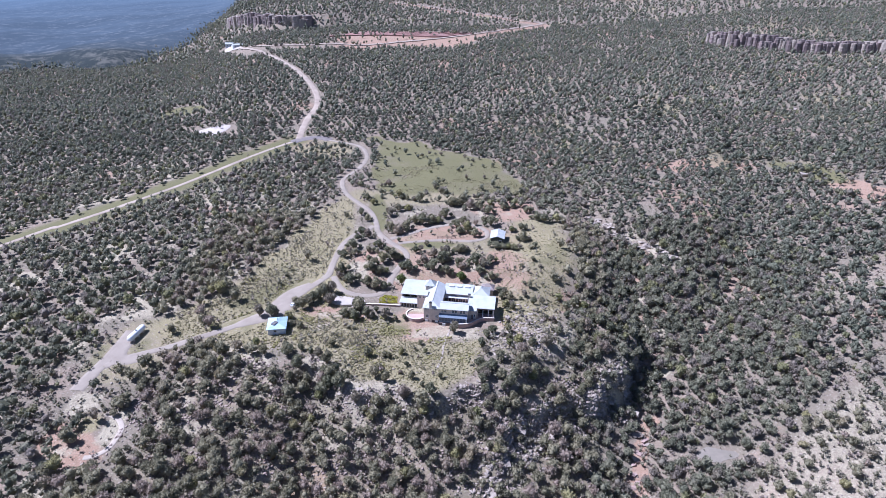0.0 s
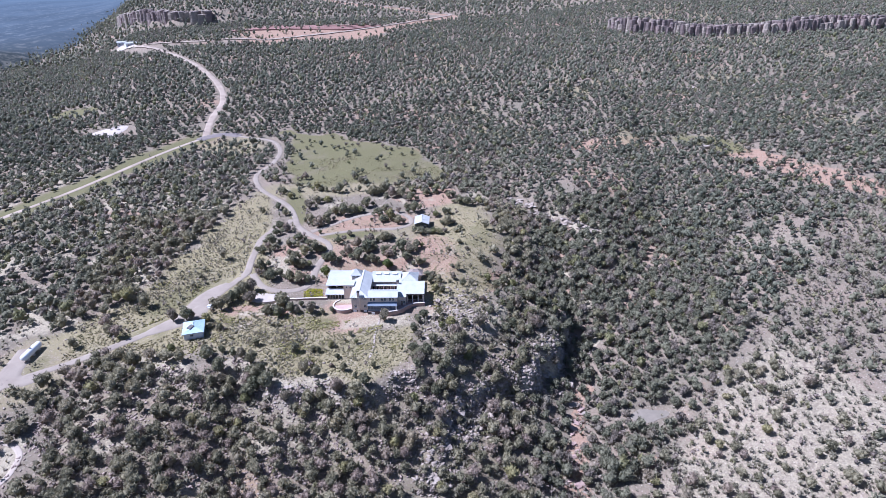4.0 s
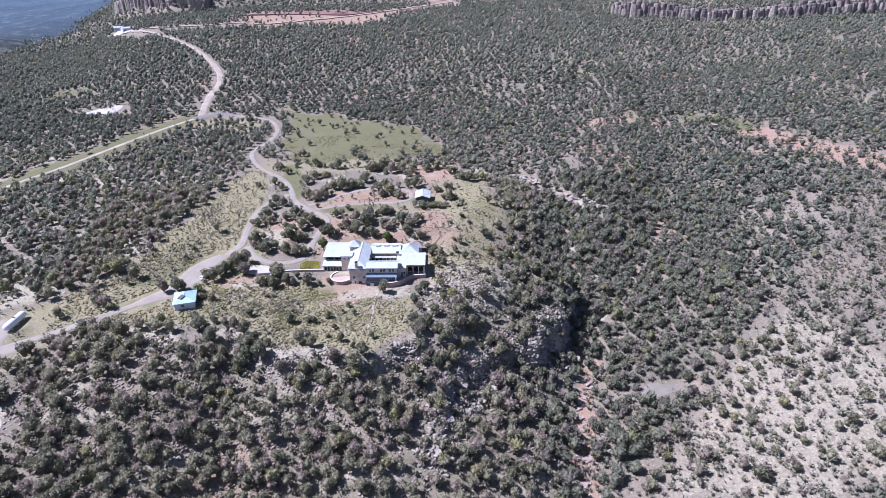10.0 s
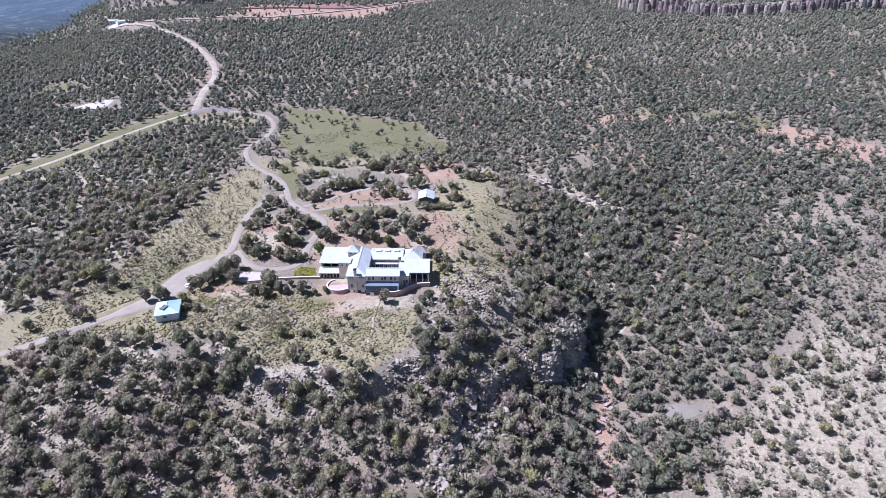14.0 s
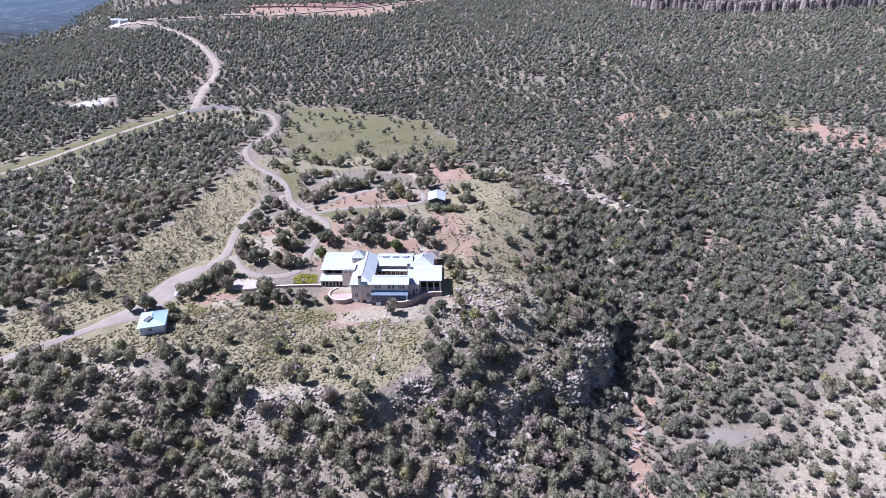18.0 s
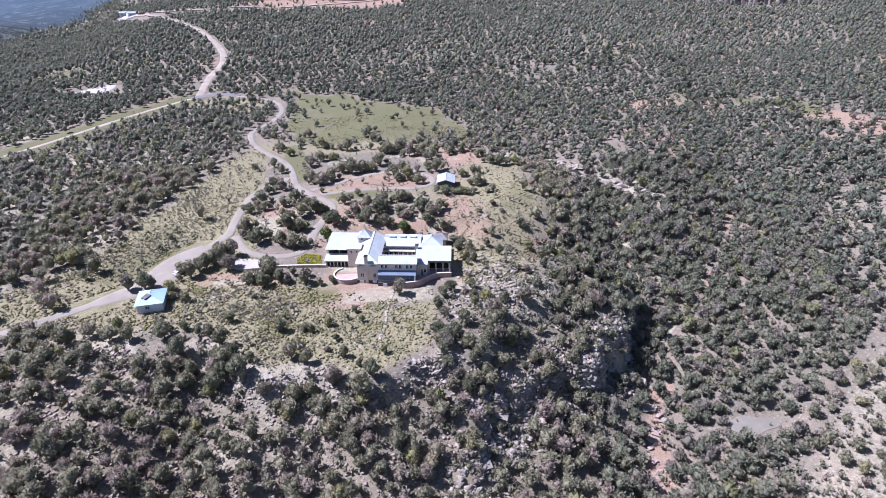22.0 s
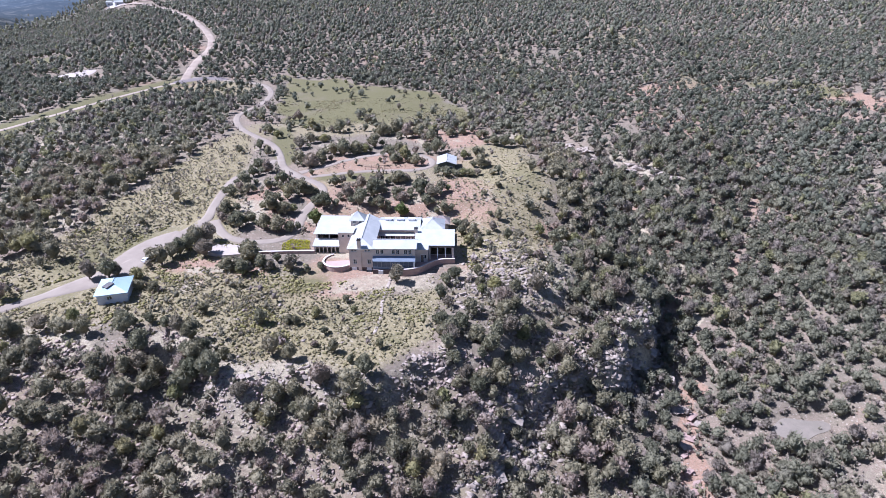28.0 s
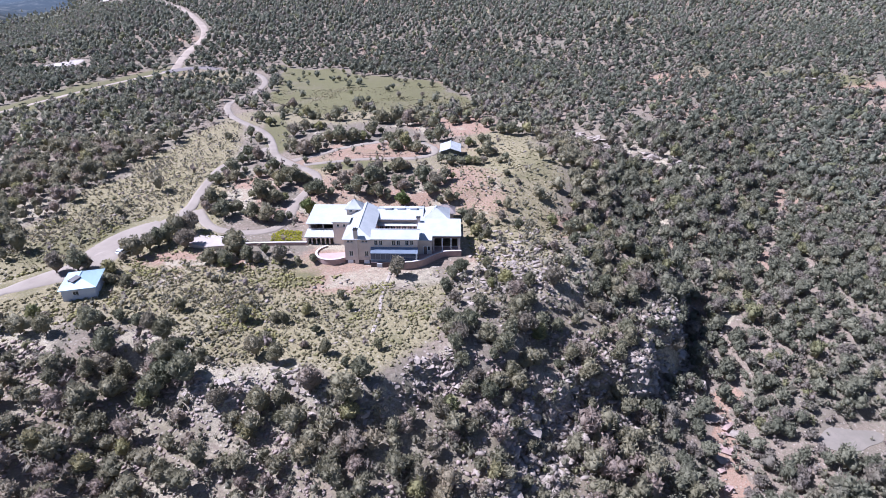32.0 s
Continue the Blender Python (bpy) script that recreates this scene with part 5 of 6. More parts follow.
roof_plane(bm, (-19.8, -5.0, 2.25), (-12.2, -5.0, 2.25), (-12.2, -0.71, 2.7), (-19.8, -0.71, 2.7))
part("arcade_roof", bm, ROOF, house)
bm = bmesh.new()
box(bm, -19.1, -12.2, -4.14, -0.71, -1.6, -0.2)
part("arcade_floor", bm, FLOOR_TILE, house)

# square tower in the angle, and the turret on the long wing
walls(house, -12.2, -8.02, -4.6, -0.72, -1.8, 6.3, south=[(-11.3, -10.6, 4.95, 5.75), (-9.7, -9.0, 4.95, 5.75)], west=[(-3.4, -2.6, 4.95, 5.75)])
bm = bmesh.new()
slab(bm, [(-12.45, -4.85, 6.45), (-7.8, -4.85, 6.45), (-7.8, -0.5, 6.6), (-12.45, -0.5, 6.6)], 0.16)
part("tower_roof", bm, ROOF, house)
walls(house, -9.8, -6.0, 2.6, 6.4, 4.8, 7.1, south=[(-9.1, -8.3, 6.1, 6.9), (-7.5, -6.7, 6.1, 6.9)], west=[(3.5, 4.3, 5.9, 6.8), (4.8, 5.6, 5.9, 6.8)])
bm = bmesh.new()
apex = (-7.9, 4.5, 9.2)
corners = [(-10.2, 2.2, 7.05), (-5.6, 2.2, 7.05), (-5.6, 6.8, 7.05), (-10.2, 6.8, 7.05)]
for n in range(4):
    roof_plane(bm, corners[n], corners[(n + 1) % 4], apex, apex)
part("turret_roof", bm, ROOF, house, "pointed white turret roof")
bm = bmesh.new()
for k, (x, y) in enumerate(((-9.6, 7.0), (-8.9, 8.2), (-10.4, 8.4))):
    box(bm, x, x + 0.5, y, y + 0.5, 4.9, 5.75 + 0.2 * k)
    box(bm, x - 0.06, x + 0.56, y - 0.06, y + 0.56, 5.75 + 0.2 * k, 5.85 + 0.2 * k)
part("roof_vent", bm, WHITE_PAINT, house)

# round patio and the terrace with its winding wall
patio = thing("patio", HOUSE, "round patio with rose stone walls and pink paving", "patio")
bm = bmesh.new()
ring = [(-11.6 + 4.1 * math.cos(2 * math.pi * k / 40), -9.6 + 4.1 * math.sin(2 * math.pi * k / 40), -0.1) for k in range(40)]
slab(bm, ring, 2.6)
part("floor", bm, FLOOR_TILE, patio)
arc = [(-11.6 + 4.2 * math.cos(t), -9.6 + 4.2 * math.sin(t)) for t in np.linspace(radians(120), radians(318), 26)]
curved_wall("wall", patio, arc, -3.0, 0.4, 0.4, STONE_WALL)
terrace = thing("terrace", HOUSE, "pink paved terrace with a winding rose stone wall", "terrace")
edge = smooth_line([(3.4, -15.0), (7.2, -15.1), (10.6, -13.9), (13.4, -11.2), (16.2, -9.1), (20.6, -8.5)], 0.7)
curved_wall("wall", terrace, edge, -3.2, 0.55, 0.4, STONE_WALL)
bm = bmesh.new()
slab(bm, [(x, y + 0.18, 0.0) for x, y in edge] + [(20.6, -5.42, 0.0), (13.22, -5.42, 0.0), (13.22, -9.84, 0.0), (9.95, -9.84, 0.0), (9.95, -14.32, 0.0), (3.4, -14.34, 0.0)], 3.0)
part("floor", bm, FLOOR_TILE, terrace)

# brown-roofed pavilion behind the eastern wing
pavilion = thing("pavilion", HOUSE, "small stucco pavilion with a grey-brown hipped roof", "outbuilding")
walls(pavilion, 14.0, 18.6, 11.0, 15.2, -0.5, 2.6, south=[(15.2, 16.4, 0.8, 2.0)])
bm = bmesh.new()
gable(bm, 14.0, 18.6, 11.0, 15.2, 2.6, 4.3, "x", 0.6, hip0=2.2, hip1=2.2)
part("roof", bm, BROWN_ROOF, pavilion, "grey-brown hipped roof")

# low walls and planting between the drive and the house
low_wall = thing("garden_wall", Matrix.Identity(4), "low rose stone wall along the forecourt", "wall")
curved_wall("wall", low_wall, smooth_line([(-40, -3.8), (-36.5, -1.2), (-30.5, -1.2), (-25, -1.6), (-19.8, -2.2)], 1.5), -1.6, 0.9, 0.5, STONE_WALL)
back_wall = thing("garden_wall", Matrix.Identity(4), "stepped red stone terraces behind the house", "wall")
for k in range(3):
    curved_wall("wall", back_wall, smooth_line([(-20, 22.5 + 1.7 * k), (-12, 23.5 + 1.7 * k), (-4, 23.0 + 1.7 * k), (4, 22.5 + 1.7 * k)], 2.0), -0.6, 0.5 + 0.5 * k, 0.4, STONE_WALL)
patch("forecourt", "pale concrete forecourt", [(-52, 4.2), (-49.4, 5.8), (-45.8, 4.9), (-40.6, 3.2), (-36.0, 1.8), (-34.8, 0.2), (-39.6, -2.4), (-44.5, -2.6), (-49.4, -0.4)], PALE_PAVING, 0.08)


def shrub_bed(name, label, outline, count, size, material, seed):
    """A bed of small bushes as one mesh."""
    r = np.random.default_rng(seed)
    pts = []
    xs, ys = [p[0] for p in outline], [p[1] for p in outline]
    while len(pts) < count:
        x, y = r.uniform(min(xs), max(xs)), r.uniform(min(ys), max(ys))
        inside = False
        for (ax, ay), (bx_, by_) in zip(outline, outline[1:] + outline[:1]):
            if (ay > y) != (by_ > y) and x < (bx_ - ax) * (y - ay) / (by_ - ay) + ax:
                inside = not inside
        if inside:
            pts.append((x, y))
    pts = np.array(pts)
    return tagged(woods(name, label, pts[:, 0], pts[:, 1], kinds_of(3, 3, 20, octa(), 0.3, 0.2, seed), 0.7 * size, 1.3 * size, material, seed), label, "flower bed", kind="stuff")


# ---------------------------------------------------------------- garage, barn, tank
garage = thing("garage", pose(-67.6, -18.6, -0.75, 0, 0, 9), "pale garage with a light blue hipped metal roof", "garage")
walls(garage, -3.3, 3.3, -4.0, 4.0, -0.9, 2.75, south=[(-1.2, 0.0, 1.1, 2.1)], west=[(-1.6, -0.4, 1.0, 2.1)], material=PALE_WALL, thick=0.2)
bm = bmesh.new()
gable(bm, -3.3, 3.3, -4.0, 4.0, 2.8, 4.3, "y", 0.5, hip0=3.2, hip1=3.2)
part("roof", bm, BLUE_ROOF, garage)
# dark four-cornered panel raised over the hip
bm = bmesh.new()
slab(bm, [(-2.1, -2.0, 3.98), (-0.9, -2.95, 3.9), (0.6, -1.7, 4.4), (-0.6, -0.7, 4.5)], 0.6)
part("roof_panel", bm, IRON, garage, "dark diamond panel on the roof")
bm = bmesh.new()
for k in range(5):
    box(bm, -2.6, 2.6, 4.0, 4.08, -0.1 + 0.46 * k, 0.34 + 0.46 * k)
part("garage_door", bm, WHITE_PAINT, garage)

shed = thing("barn", pose(26.0, 58.5, 3.55, 0, 0, -9), "small dark green barn with a white metal roof", "barn")
walls(shed, -3.3, 3.3, -4.6, 4.6, -0.8, 3.1, south=[(-0.6, 0.6, 1.2, 2.1)], west=[(-2.0, -1.0, 1.2, 2.2)], material=DARK_PAINT, thick=0.18)
bm = bmesh.new()
gable(bm, -3.3, 3.3, -4.6, 4.6, 3.1, 4.3, "y", 0.45)
part("roof", bm, ROOF, shed)
for y in (-4.6, 4.44):
    bm = bmesh.new()
    front = [bm.verts.new(p) for p in ((-3.3, y, 3.1), (3.3, y, 3.1), (0, y, 4.12))]
    back = [bm.verts.new(p) for p in ((-3.3, y + 0.16, 3.1), (3.3, y + 0.16, 3.1), (0, y + 0.16, 4.12))]
    bm.faces.new(front)
    bm.faces.new(back[::-1])
    for n in range(3):
        bm.faces.new((front[n - 1], front[n], back[n], back[n - 1]))
    part("gable_wall", bm, DARK_PAINT, shed)
door(shed, 1.0, 2.2, -0.1, 2.0, -4.62, DARK_PAINT)


def storage_tank():
    t = thing("storage_tank", pose(-120.9, -24.6, float(ground(-120.9, -24.6)), 0, 0, 82), "long white horizontal storage tank on concrete saddles", "tank")
    bm = bmesh.new()
    profile = [(-5.0, 0.02), (-4.9, 0.55), (-4.65, 0.9), (-4.25, 1.12), (-3.8, 1.2), (3.8, 1.2), (4.25, 1.12), (4.65, 0.9), (4.9, 0.55), (5.0, 0.02)]
    rings = [[bm.verts.new((x, r * math.cos(2 * math.pi * k / 24), 1.75 + r * math.sin(2 * math.pi * k / 24))) for k in range(24)] for x, r in profile]
    for a, b in zip(rings, rings[1:]):
        for k in range(24):
            bm.faces.new((a[k], a[(k + 1) % 24], b[(k + 1) % 24], b[k]))
    bm.faces.new(rings[0])
    bm.faces.new(rings[-1])
    for f in bm.faces:
        f.smooth = True
    part("shell", bm, WHITE_PAINT, t)
    for x in (-3.0, 0.0, 3.0):
        bm = bmesh.new()
        box(bm, x - 0.2, x + 0.2, -0.95, 0.95, -0.5, 0.95)
        part("saddle", bm, CONCRETE, t)
    bm = bmesh.new()
    box(bm, -0.3, 0.3, -0.25, 0.25, 2.9, 3.15)
    part("hatch", bm, IRON, t)


storage_tank()



def parked_car():
    """A white estate car, 4.6 long, pointing along its own x."""
    car = thing("car", pose(-64.6, -1.2, float(ground(-64.6, -1.2)) + 0.1, 0, 0, 60), "white estate car parked under trees beside the drive", "car")

    def shell(profile, half, taper):
        bm = bmesh.new()
        sides = []
        for sign in (-1, 1):
            sides.append([bm.verts.new((x, sign * (half - taper * max(0, z - 0.9)), z)) for x, z in profile])
        bm.faces.new(sides[0])
        bm.faces.new(sides[1][::-1])
        for n in range(len(profile)):
            bm.faces.new((sides[0][n - 1], sides[1][n - 1], sides[1][n], sides[0][n]))
        bmesh.ops.bevel(bm, geom=bm.edges[:], offset=0.06, segments=2, affect="EDGES")
        return bm

    part("body", shell([(-2.3, 0.35), (2.25, 0.35), (2.3, 0.7), (2.05, 0.88), (1.1, 0.98), (-2.2, 1.02), (-2.32, 0.8)], 0.9, 0), WHITE_PAINT, car, "white car body")
    part("cabin", shell([(-2.15, 0.98), (1.05, 0.96), (0.35, 1.46), (-1.9, 1.5)], 0.86, 0.28), WHITE_PAINT, car)
    for name, x0, x1, y in (("side_window", -0.75, 0.3, 0.80), ("side_window", -1.75, -0.85, 0.80), ("side_window", -0.75, 0.3, -0.80), ("side_window", -1.75, -0.85, -0.80)):
        bm = bmesh.new()
        box(bm, x0, x1, y - 0.05, y + 0.05, 1.06, 1.38)
        part(name, bm, GLASS, car)
    for name, a, b in (("windscreen", (1.02, 1.02), (0.42, 1.42)), ("rear_window", (-2.17, 1.06), (-1.98, 1.42))):
        bm = bmesh.new()
        slab(bm, [(a[0] + 0.05, -0.74, a[1]), (a[0] + 0.05, 0.74, a[1]), (b[0] + 0.05, 0.62, b[1]), (b[0] + 0.05, -0.62, b[1])], 0.04)
        part(name, bm, GLASS, car)
    for x in (-1.4, 1.4):
        for y in (-0.8, 0.8):
            bm = bmesh.new()
            bmesh.ops.create_cone(bm, cap_ends=True, segments=18, radius1=0.33, radius2=0.33, depth=0.22, matrix=pose(x, y, 0.33, 90, 0, 0))
            wheel = part("wheel", bm, IRON, car)
            bm = bmesh.new()
            bmesh.ops.create_cone(bm, cap_ends=True, segments=14, radius1=0.19, radius2=0.17, depth=0.24, matrix=pose(x, y * 1.015, 0.33, 90, 0, 0))
            part("rim", bm, PALE_WALL, wheel)
    for y in (-0.66, 0.66):
        for name, x, material in (("headlight", 2.22, PALE_WALL), ("tail_light", -2.28, BROWN_ROOF)):
            bm = bmesh.new()
            box(bm, x - 0.06, x + 0.06, y - 0.16, y + 0.16, 0.64, 0.78)
            part(name, bm, material, car)


parked_car()

# far farmyard by the road, and a levelled pad among the trees
for cx, cy, w, d, turn in ((-300, 672, 9, 4.5, 35), (-322, 700, 6, 4, 10)):
    z = float(ground(cx, cy))
    yard = thing("farm_building", pose(cx, cy, z, 0, 0, turn), "white metal farm building by the road", "outbuilding", "farm buildings")
    walls(yard, -w, w, -d, d, -2, 4.0, south=[(-w + 2, -w + 4, 1, 2.4), (1, 3, 1, 2.4)], material=PALE_WALL, thick=0.25)
    bm = bmesh.new()
    gable(bm, -w, w, -d, d, 4.05, 5.6, "x", 0.4)
    part("roof", bm, ROOF, yard)
ribbon("yard", 9.0, PALE_PAVING, "broad pale gravel yard of the farm", smooth_line([(-324, 690), (-306, 668), (-288, 648)]), 0.1)
ribbon("yard", 12.5, PALE_PAVING, "broad bare pale gravel pad among the trees", smooth_line([(-206, 250), (-196, 262), (-186, 278)]), 0.12)
for k, (x, y) in enumerate(((-203, 251), (-200, 254), (-205, 247))):
    z = float(ground(x, y)) + 0.3
    t = thing("material_stack", pose(x, y, z, 0, 0, 25), "stack of dark building material on a gravel pad", "stack", "stacks on the pad")
    for m in range(3):
        bm = bmesh.new()
        box(bm, -2.2 + 0.1 * m, 2.2 - 0.1 * m, -0.7, 0.7, -0.3 + 0.5 * m, 0.18 + 0.5 * m)
        part("board", bm, TIMBER if m else IRON, t)


# ---------------------------------------------------------------- beds, shrubs and rocks
shrub_bed("flower_bed", "bed of bright yellow flowers beside the drive", [(-29.6, 3.6), (-27, 6.8), (-21.8, 6.0), (-21.4, 0.4), (-29.2, 0.0)], 420, 0.4, YELLOW_FLOWER, 41)
plant(-20.7, 16.5, 4.6, 1, 20, "light green leafy tree by the house corner", "tree", "trees about the house", BRIGHT_LEAF)
plant(6.4, 20.6, 5.4, 4, 75, "light green leafy tree behind the house", "tree", "trees about the house", BRIGHT_LEAF, low=0.75)


def low_scrub():
    """Sagebrush, bunch grass and small bushes over the open ground."""
    r = np.random.default_rng(51)
    x, y = r.uniform(-150, 215, 48000), r.uniform(-125, 130, 48000)
    gap = read_grid(ROAD_GAP, x, y)
    near = ramp(130, 20, y) * 0.6 + 0.4
    want = (0.20 + 0.2 * spur_mask(x, y) * ramp(20, -10, y) + 0.5 * blob(x, y, 26, -18, 14, 14) + 0.25 * fbm(x, y, 12, 2, 6)) * near
    keep = (r.uniform(0, 1, x.size) < want * 0.34 * (1 - 0.8 * blob(x, y, 1, -19, 20, 6))) & (gap > 0.6)
    for cx, cy, rx, ry in ((0.5, -1, 22.5, 16.5), (-68, -18.5, 5, 6), (26, 58, 5, 6), (-44, 3, 10, 7)):
        keep &= ~((np.abs(x - cx) < rx) & (np.abs(y - cy) < ry))
    x, y = x[keep], y[keep]
    grassy = spur_mask(x, y) > 0.35
    shape = kinds_of(6, 1, 9, octa(), 0.32, 0.34, 700)
    woods("scrub", "low sagebrush and bunch grass", x[~grassy], y[~grassy], shape, 0.3, 1.0, SAGE, 52)
    woods("scrub", "small low clumps of dry brush on the grassy spur", x[grassy], y[grassy], shape, 0.22, 0.75, DRY_GRASS, 55)
    # carpets of sagebrush in drifts
    x, y = r.uniform(-120, 30, 60000), r.uniform(-62, 110, 60000)
    drift = 0.3 * ramp(0.56, 0.68, fbm(x, y, 8, 3, 66)) * spur_mask(x, y) + 0.6 * blob(x, y, -41, -26, 13, 5) + 0.3 * blob(x, y, -19, -35, 7, 4) + 0.4 * blob(x, y, -88, 10, 14, 7, 40) + 0.22 * spur_mask(x, y) * ramp(0, 15, y) * ramp(-45, -60, x)
    keep = (r.uniform(0, 1, x.size) < 0.75 * drift) & (read_grid(ROAD_GAP, x, y) > 0.8) & (field_mask(x, y) < 0.3)
    for cx, cy, rx, ry in ((0.5, -1, 23, 21), (-68, -18.5, 6, 7), (-44, 3, 11, 8)):
        keep &= ~((np.abs(x - cx) < rx) & (np.abs(y - cy) < ry))
    woods("sagebrush", "drifts of grey-green sagebrush on the spur", x[keep], y[keep], shape[:4], 0.35, 0.95, SAGE, 56)


low_scrub()


def tufts():
    """Bunch grass in small round tufts on the open spur and in the meadow."""
    q = np.random.default_rng(57)
    x, y = q.uniform(-110, 62, 100000), q.uniform(-62, 175, 100000)
    want = 0.9 * spur_mask(x, y) * ramp(120, -10, y) * np.where(y > -10, 0.5, 1.0) + (0.08 + 0.45 * ramp(0.5, 0.7, fbm(x, y, 12, 3, 69))) * field_mask(x, y)
    keep = (q.uniform(0, 1, x.size) < want * (1 - blob(x, y, 1, -19, 20, 6))) & (read_grid(ROAD_GAP, x, y) > 0.4) & ~((np.abs(x) < 22) & (np.abs(y) < 17))
    q.uniform()
    tuft = kinds_of(3, 1, 3, octa(), 0.34, 0.4, 960)
    for k in range(2):
        v, f = octa()
        w = np.random.default_rng(940 + k)
        tuft.append((v * w.uniform(0.6, 1.2, (6, 1)) * (1, 1, 0.8) + (0, 0, 0.35), f))
    woods("grass_tufts", "small round tufts of dry bunch grass", x[keep], y[keep], tuft, 0.22, 0.55, DRY_GRASS, 58)
    # greener patches where water gathers
    x, y = q.uniform(-95, 30, 90000), q.uniform(-60, 20, 90000)
    wet = blob(x, y, -21, -18.4, 5.5, 3.2) + blob(x, y, -31, -35, 5, 4) + 0.8 * blob(x, y, -4, -24.5, 3.2, 2) + 0.7 * blob(x, y, -84, -13, 6, 4, 30) + 0.55 * ramp(0.6, 0.72, fbm(x, y, 6, 3, 67)) * spur_mask(x, y)
    keep = (q.uniform(0, 1, x.size) < wet * fbm(x, y, 1.6, 2, 68) * 1.0) & (read_grid(ROAD_GAP, x, y) > 0.4) & ~((np.abs(x) < 22) & (np.abs(y) < 17)) & ~((np.abs(x + 68) < 6) & (np.abs(y + 18.5) < 7))
    woods("grass_tufts", "fresh yellow-green grass in damp patches", x[keep], y[keep], tuft, 0.25, 0.6, FRESH_GRASS, 59)


tufts()


def bushes():
    """Waist-high oak and mahogany bushes between the trees and over the far bank."""
    q = np.random.default_rng(53)
    x, y = q.uniform(-150, 300, 36000), q.uniform(-125, 200, 36000)
    _, side, _ = along(x, y, WASH)
    want = 0.16 + 0.12 * (side > 0) * ramp(140, 40, y) + 0.62 * open_bank(x, y) + 0.6 * blob(x, y, 84, -62, 22, 20) + 0.5 * blob(x, y, -45, -24, 18, 10) + 0.3 * blob(x, y, -75, 20, 12, 50, 15) + 0.95 * (rim(x) - y > 1) * (x < 60) * (x > -100) + 0.5 * blob(x, y, 45, -30, 32, 36) + 0.9 * blob(x, y, 32, -20, 18, 18) + 0.2 * blob(x, y, 45, 20, 14, 34) + 0.45 * blob(x, y, -126, -50, 24, 26)
    gap = read_grid(ROAD_GAP, x, y)
    keep = (q.uniform(0, 1, x.size) < want * (1 - np.where((y < -14) & (x > -50), 0.8, 0.6) * spur_mask(x, y))) & (gap > 1) & (field_mask(x, y) < 0.4)
    for cx, cy, rx, ry in ((0.5, -1, 23, 17), (-68, -18.5, 6, 7), (26, 58, 6, 7), (-44, 3, 11, 8), (-64, -4, 5, 7), (-121, -24, 5, 8), (95, -60.5, 9, 5)):
        keep &= ~((np.abs(x - cx) < rx) & (np.abs(y - cy) < ry))
    woods("bushes", "grey-green waist-high bushes between the trees", x[keep], y[keep], kinds_of(6, 1, 11, octa(), 0.3, 0.26, 750), 0.8, 2.6, SAGE, 54)


bushes()


def rock_kinds():
    """Angular slabs and blocks, about 2 long."""
    kinds = []
    for k in range(9):
        q = np.random.default_rng(800 + k)
        bm = bmesh.new()
        flat = q.uniform(0.22, 0.5)
        for _ in range(11):
            v = q.uniform(-1, 1, 3)
            v = v / max(np.abs(v).max(), 1e-3) * q.uniform(0.85, 1.0)
            bm.verts.new((v[0], v[1] * 0.7, v[2] * flat))
        hull = bmesh.ops.convex_hull(bm, input=bm.verts[:])
        bmesh.ops.delete(bm, geom=[v for v in bm.verts if not v.link_faces], context="VERTS")
        me = bpy.data.meshes.new("boulder")
        bm.to_mesh(me)
        bm.free()
        me.materials.append(ROCK)
        kinds.append(me)
    return kinds


ROCK_KINDS = rock_kinds()


def boulder(x, y, size, k, turn, tilt, label, group, kinds=ROCK_KINDS):
    b = new("boulder", kinds[k])
    b.matrix_basis = pose(x, y, float(ground(x, y)) + 0.18 * size, tilt, tilt * 0.6, turn) @ Matrix.Diagonal((size, size, size, 1))
    return tagged(b, label, "rock", group)


r = np.random.default_rng(61)
for n in range(85):
    x = r.uniform(-46, 12)
    y = float(rim(np.array([x]))[0]) + r.normal(-2.2, 1.6)
    boulder(x, y, float(r.uniform(0.4, 1.05) * (1.3 if x > -8 else 1.0)), n % 9, r.uniform(0, 360), r.uniform(-25, 25), "pale grey sandstone boulder on the rim of the spur", "boulders on the rim")
for n in range(48):
    x, y = r.uniform(16, 40), r.uniform(-30, -10)
    boulder(x, y, float(r.uniform(0.4, 1.3)), n % 9, r.uniform(0, 360), r.uniform(-15, 15), "pale grey slab of rock below the terrace", "slabs below the terrace")
for n in range(40):
    t = r.uniform(0, 1)
    line = smooth_line([(p[0], p[1]) for p in RAVINE_CLIFF[1:-1]], 1.0)
    p = line[int(t * (len(line) - 1))]
    x, y = p[0] + r.normal(1, 3), p[1] + r.normal(-2, 3)
    boulder(x, y, float(r.uniform(0.6, 2.3)), n % 9, r.uniform(0, 360), r.uniform(-30, 30), "weathered sandstone block on the ravine wall", "blocks on the ravine wall")
for x, y, size in ((70.1, -50.0, 2.6), (73.0, -54.3, 1.9), (24.8, -9.5, 1.3), (118.7, 10.6, 2.0), (66.5, -60, 1.6), (60, -78, 2.0), (62, -86, 1.5)):
    boulder(x, y, size, int(size * 10) % 9, size * 77, 8, "large pale boulder in the wash", "boulders in the wash")
for n in range(54):
    t = n / 53
    x = 83 + 31 * t + r.normal(0, 2.2)
    y = 98 - 51 * t ** 0.8 + r.normal(0, 2.2)
    boulder(x, y, float(r.uniform(0.9, 2.6)), n % 9, r.uniform(0, 360), r.uniform(-15, 15), "pale ledge rock beside the side wash", "ledge rocks")


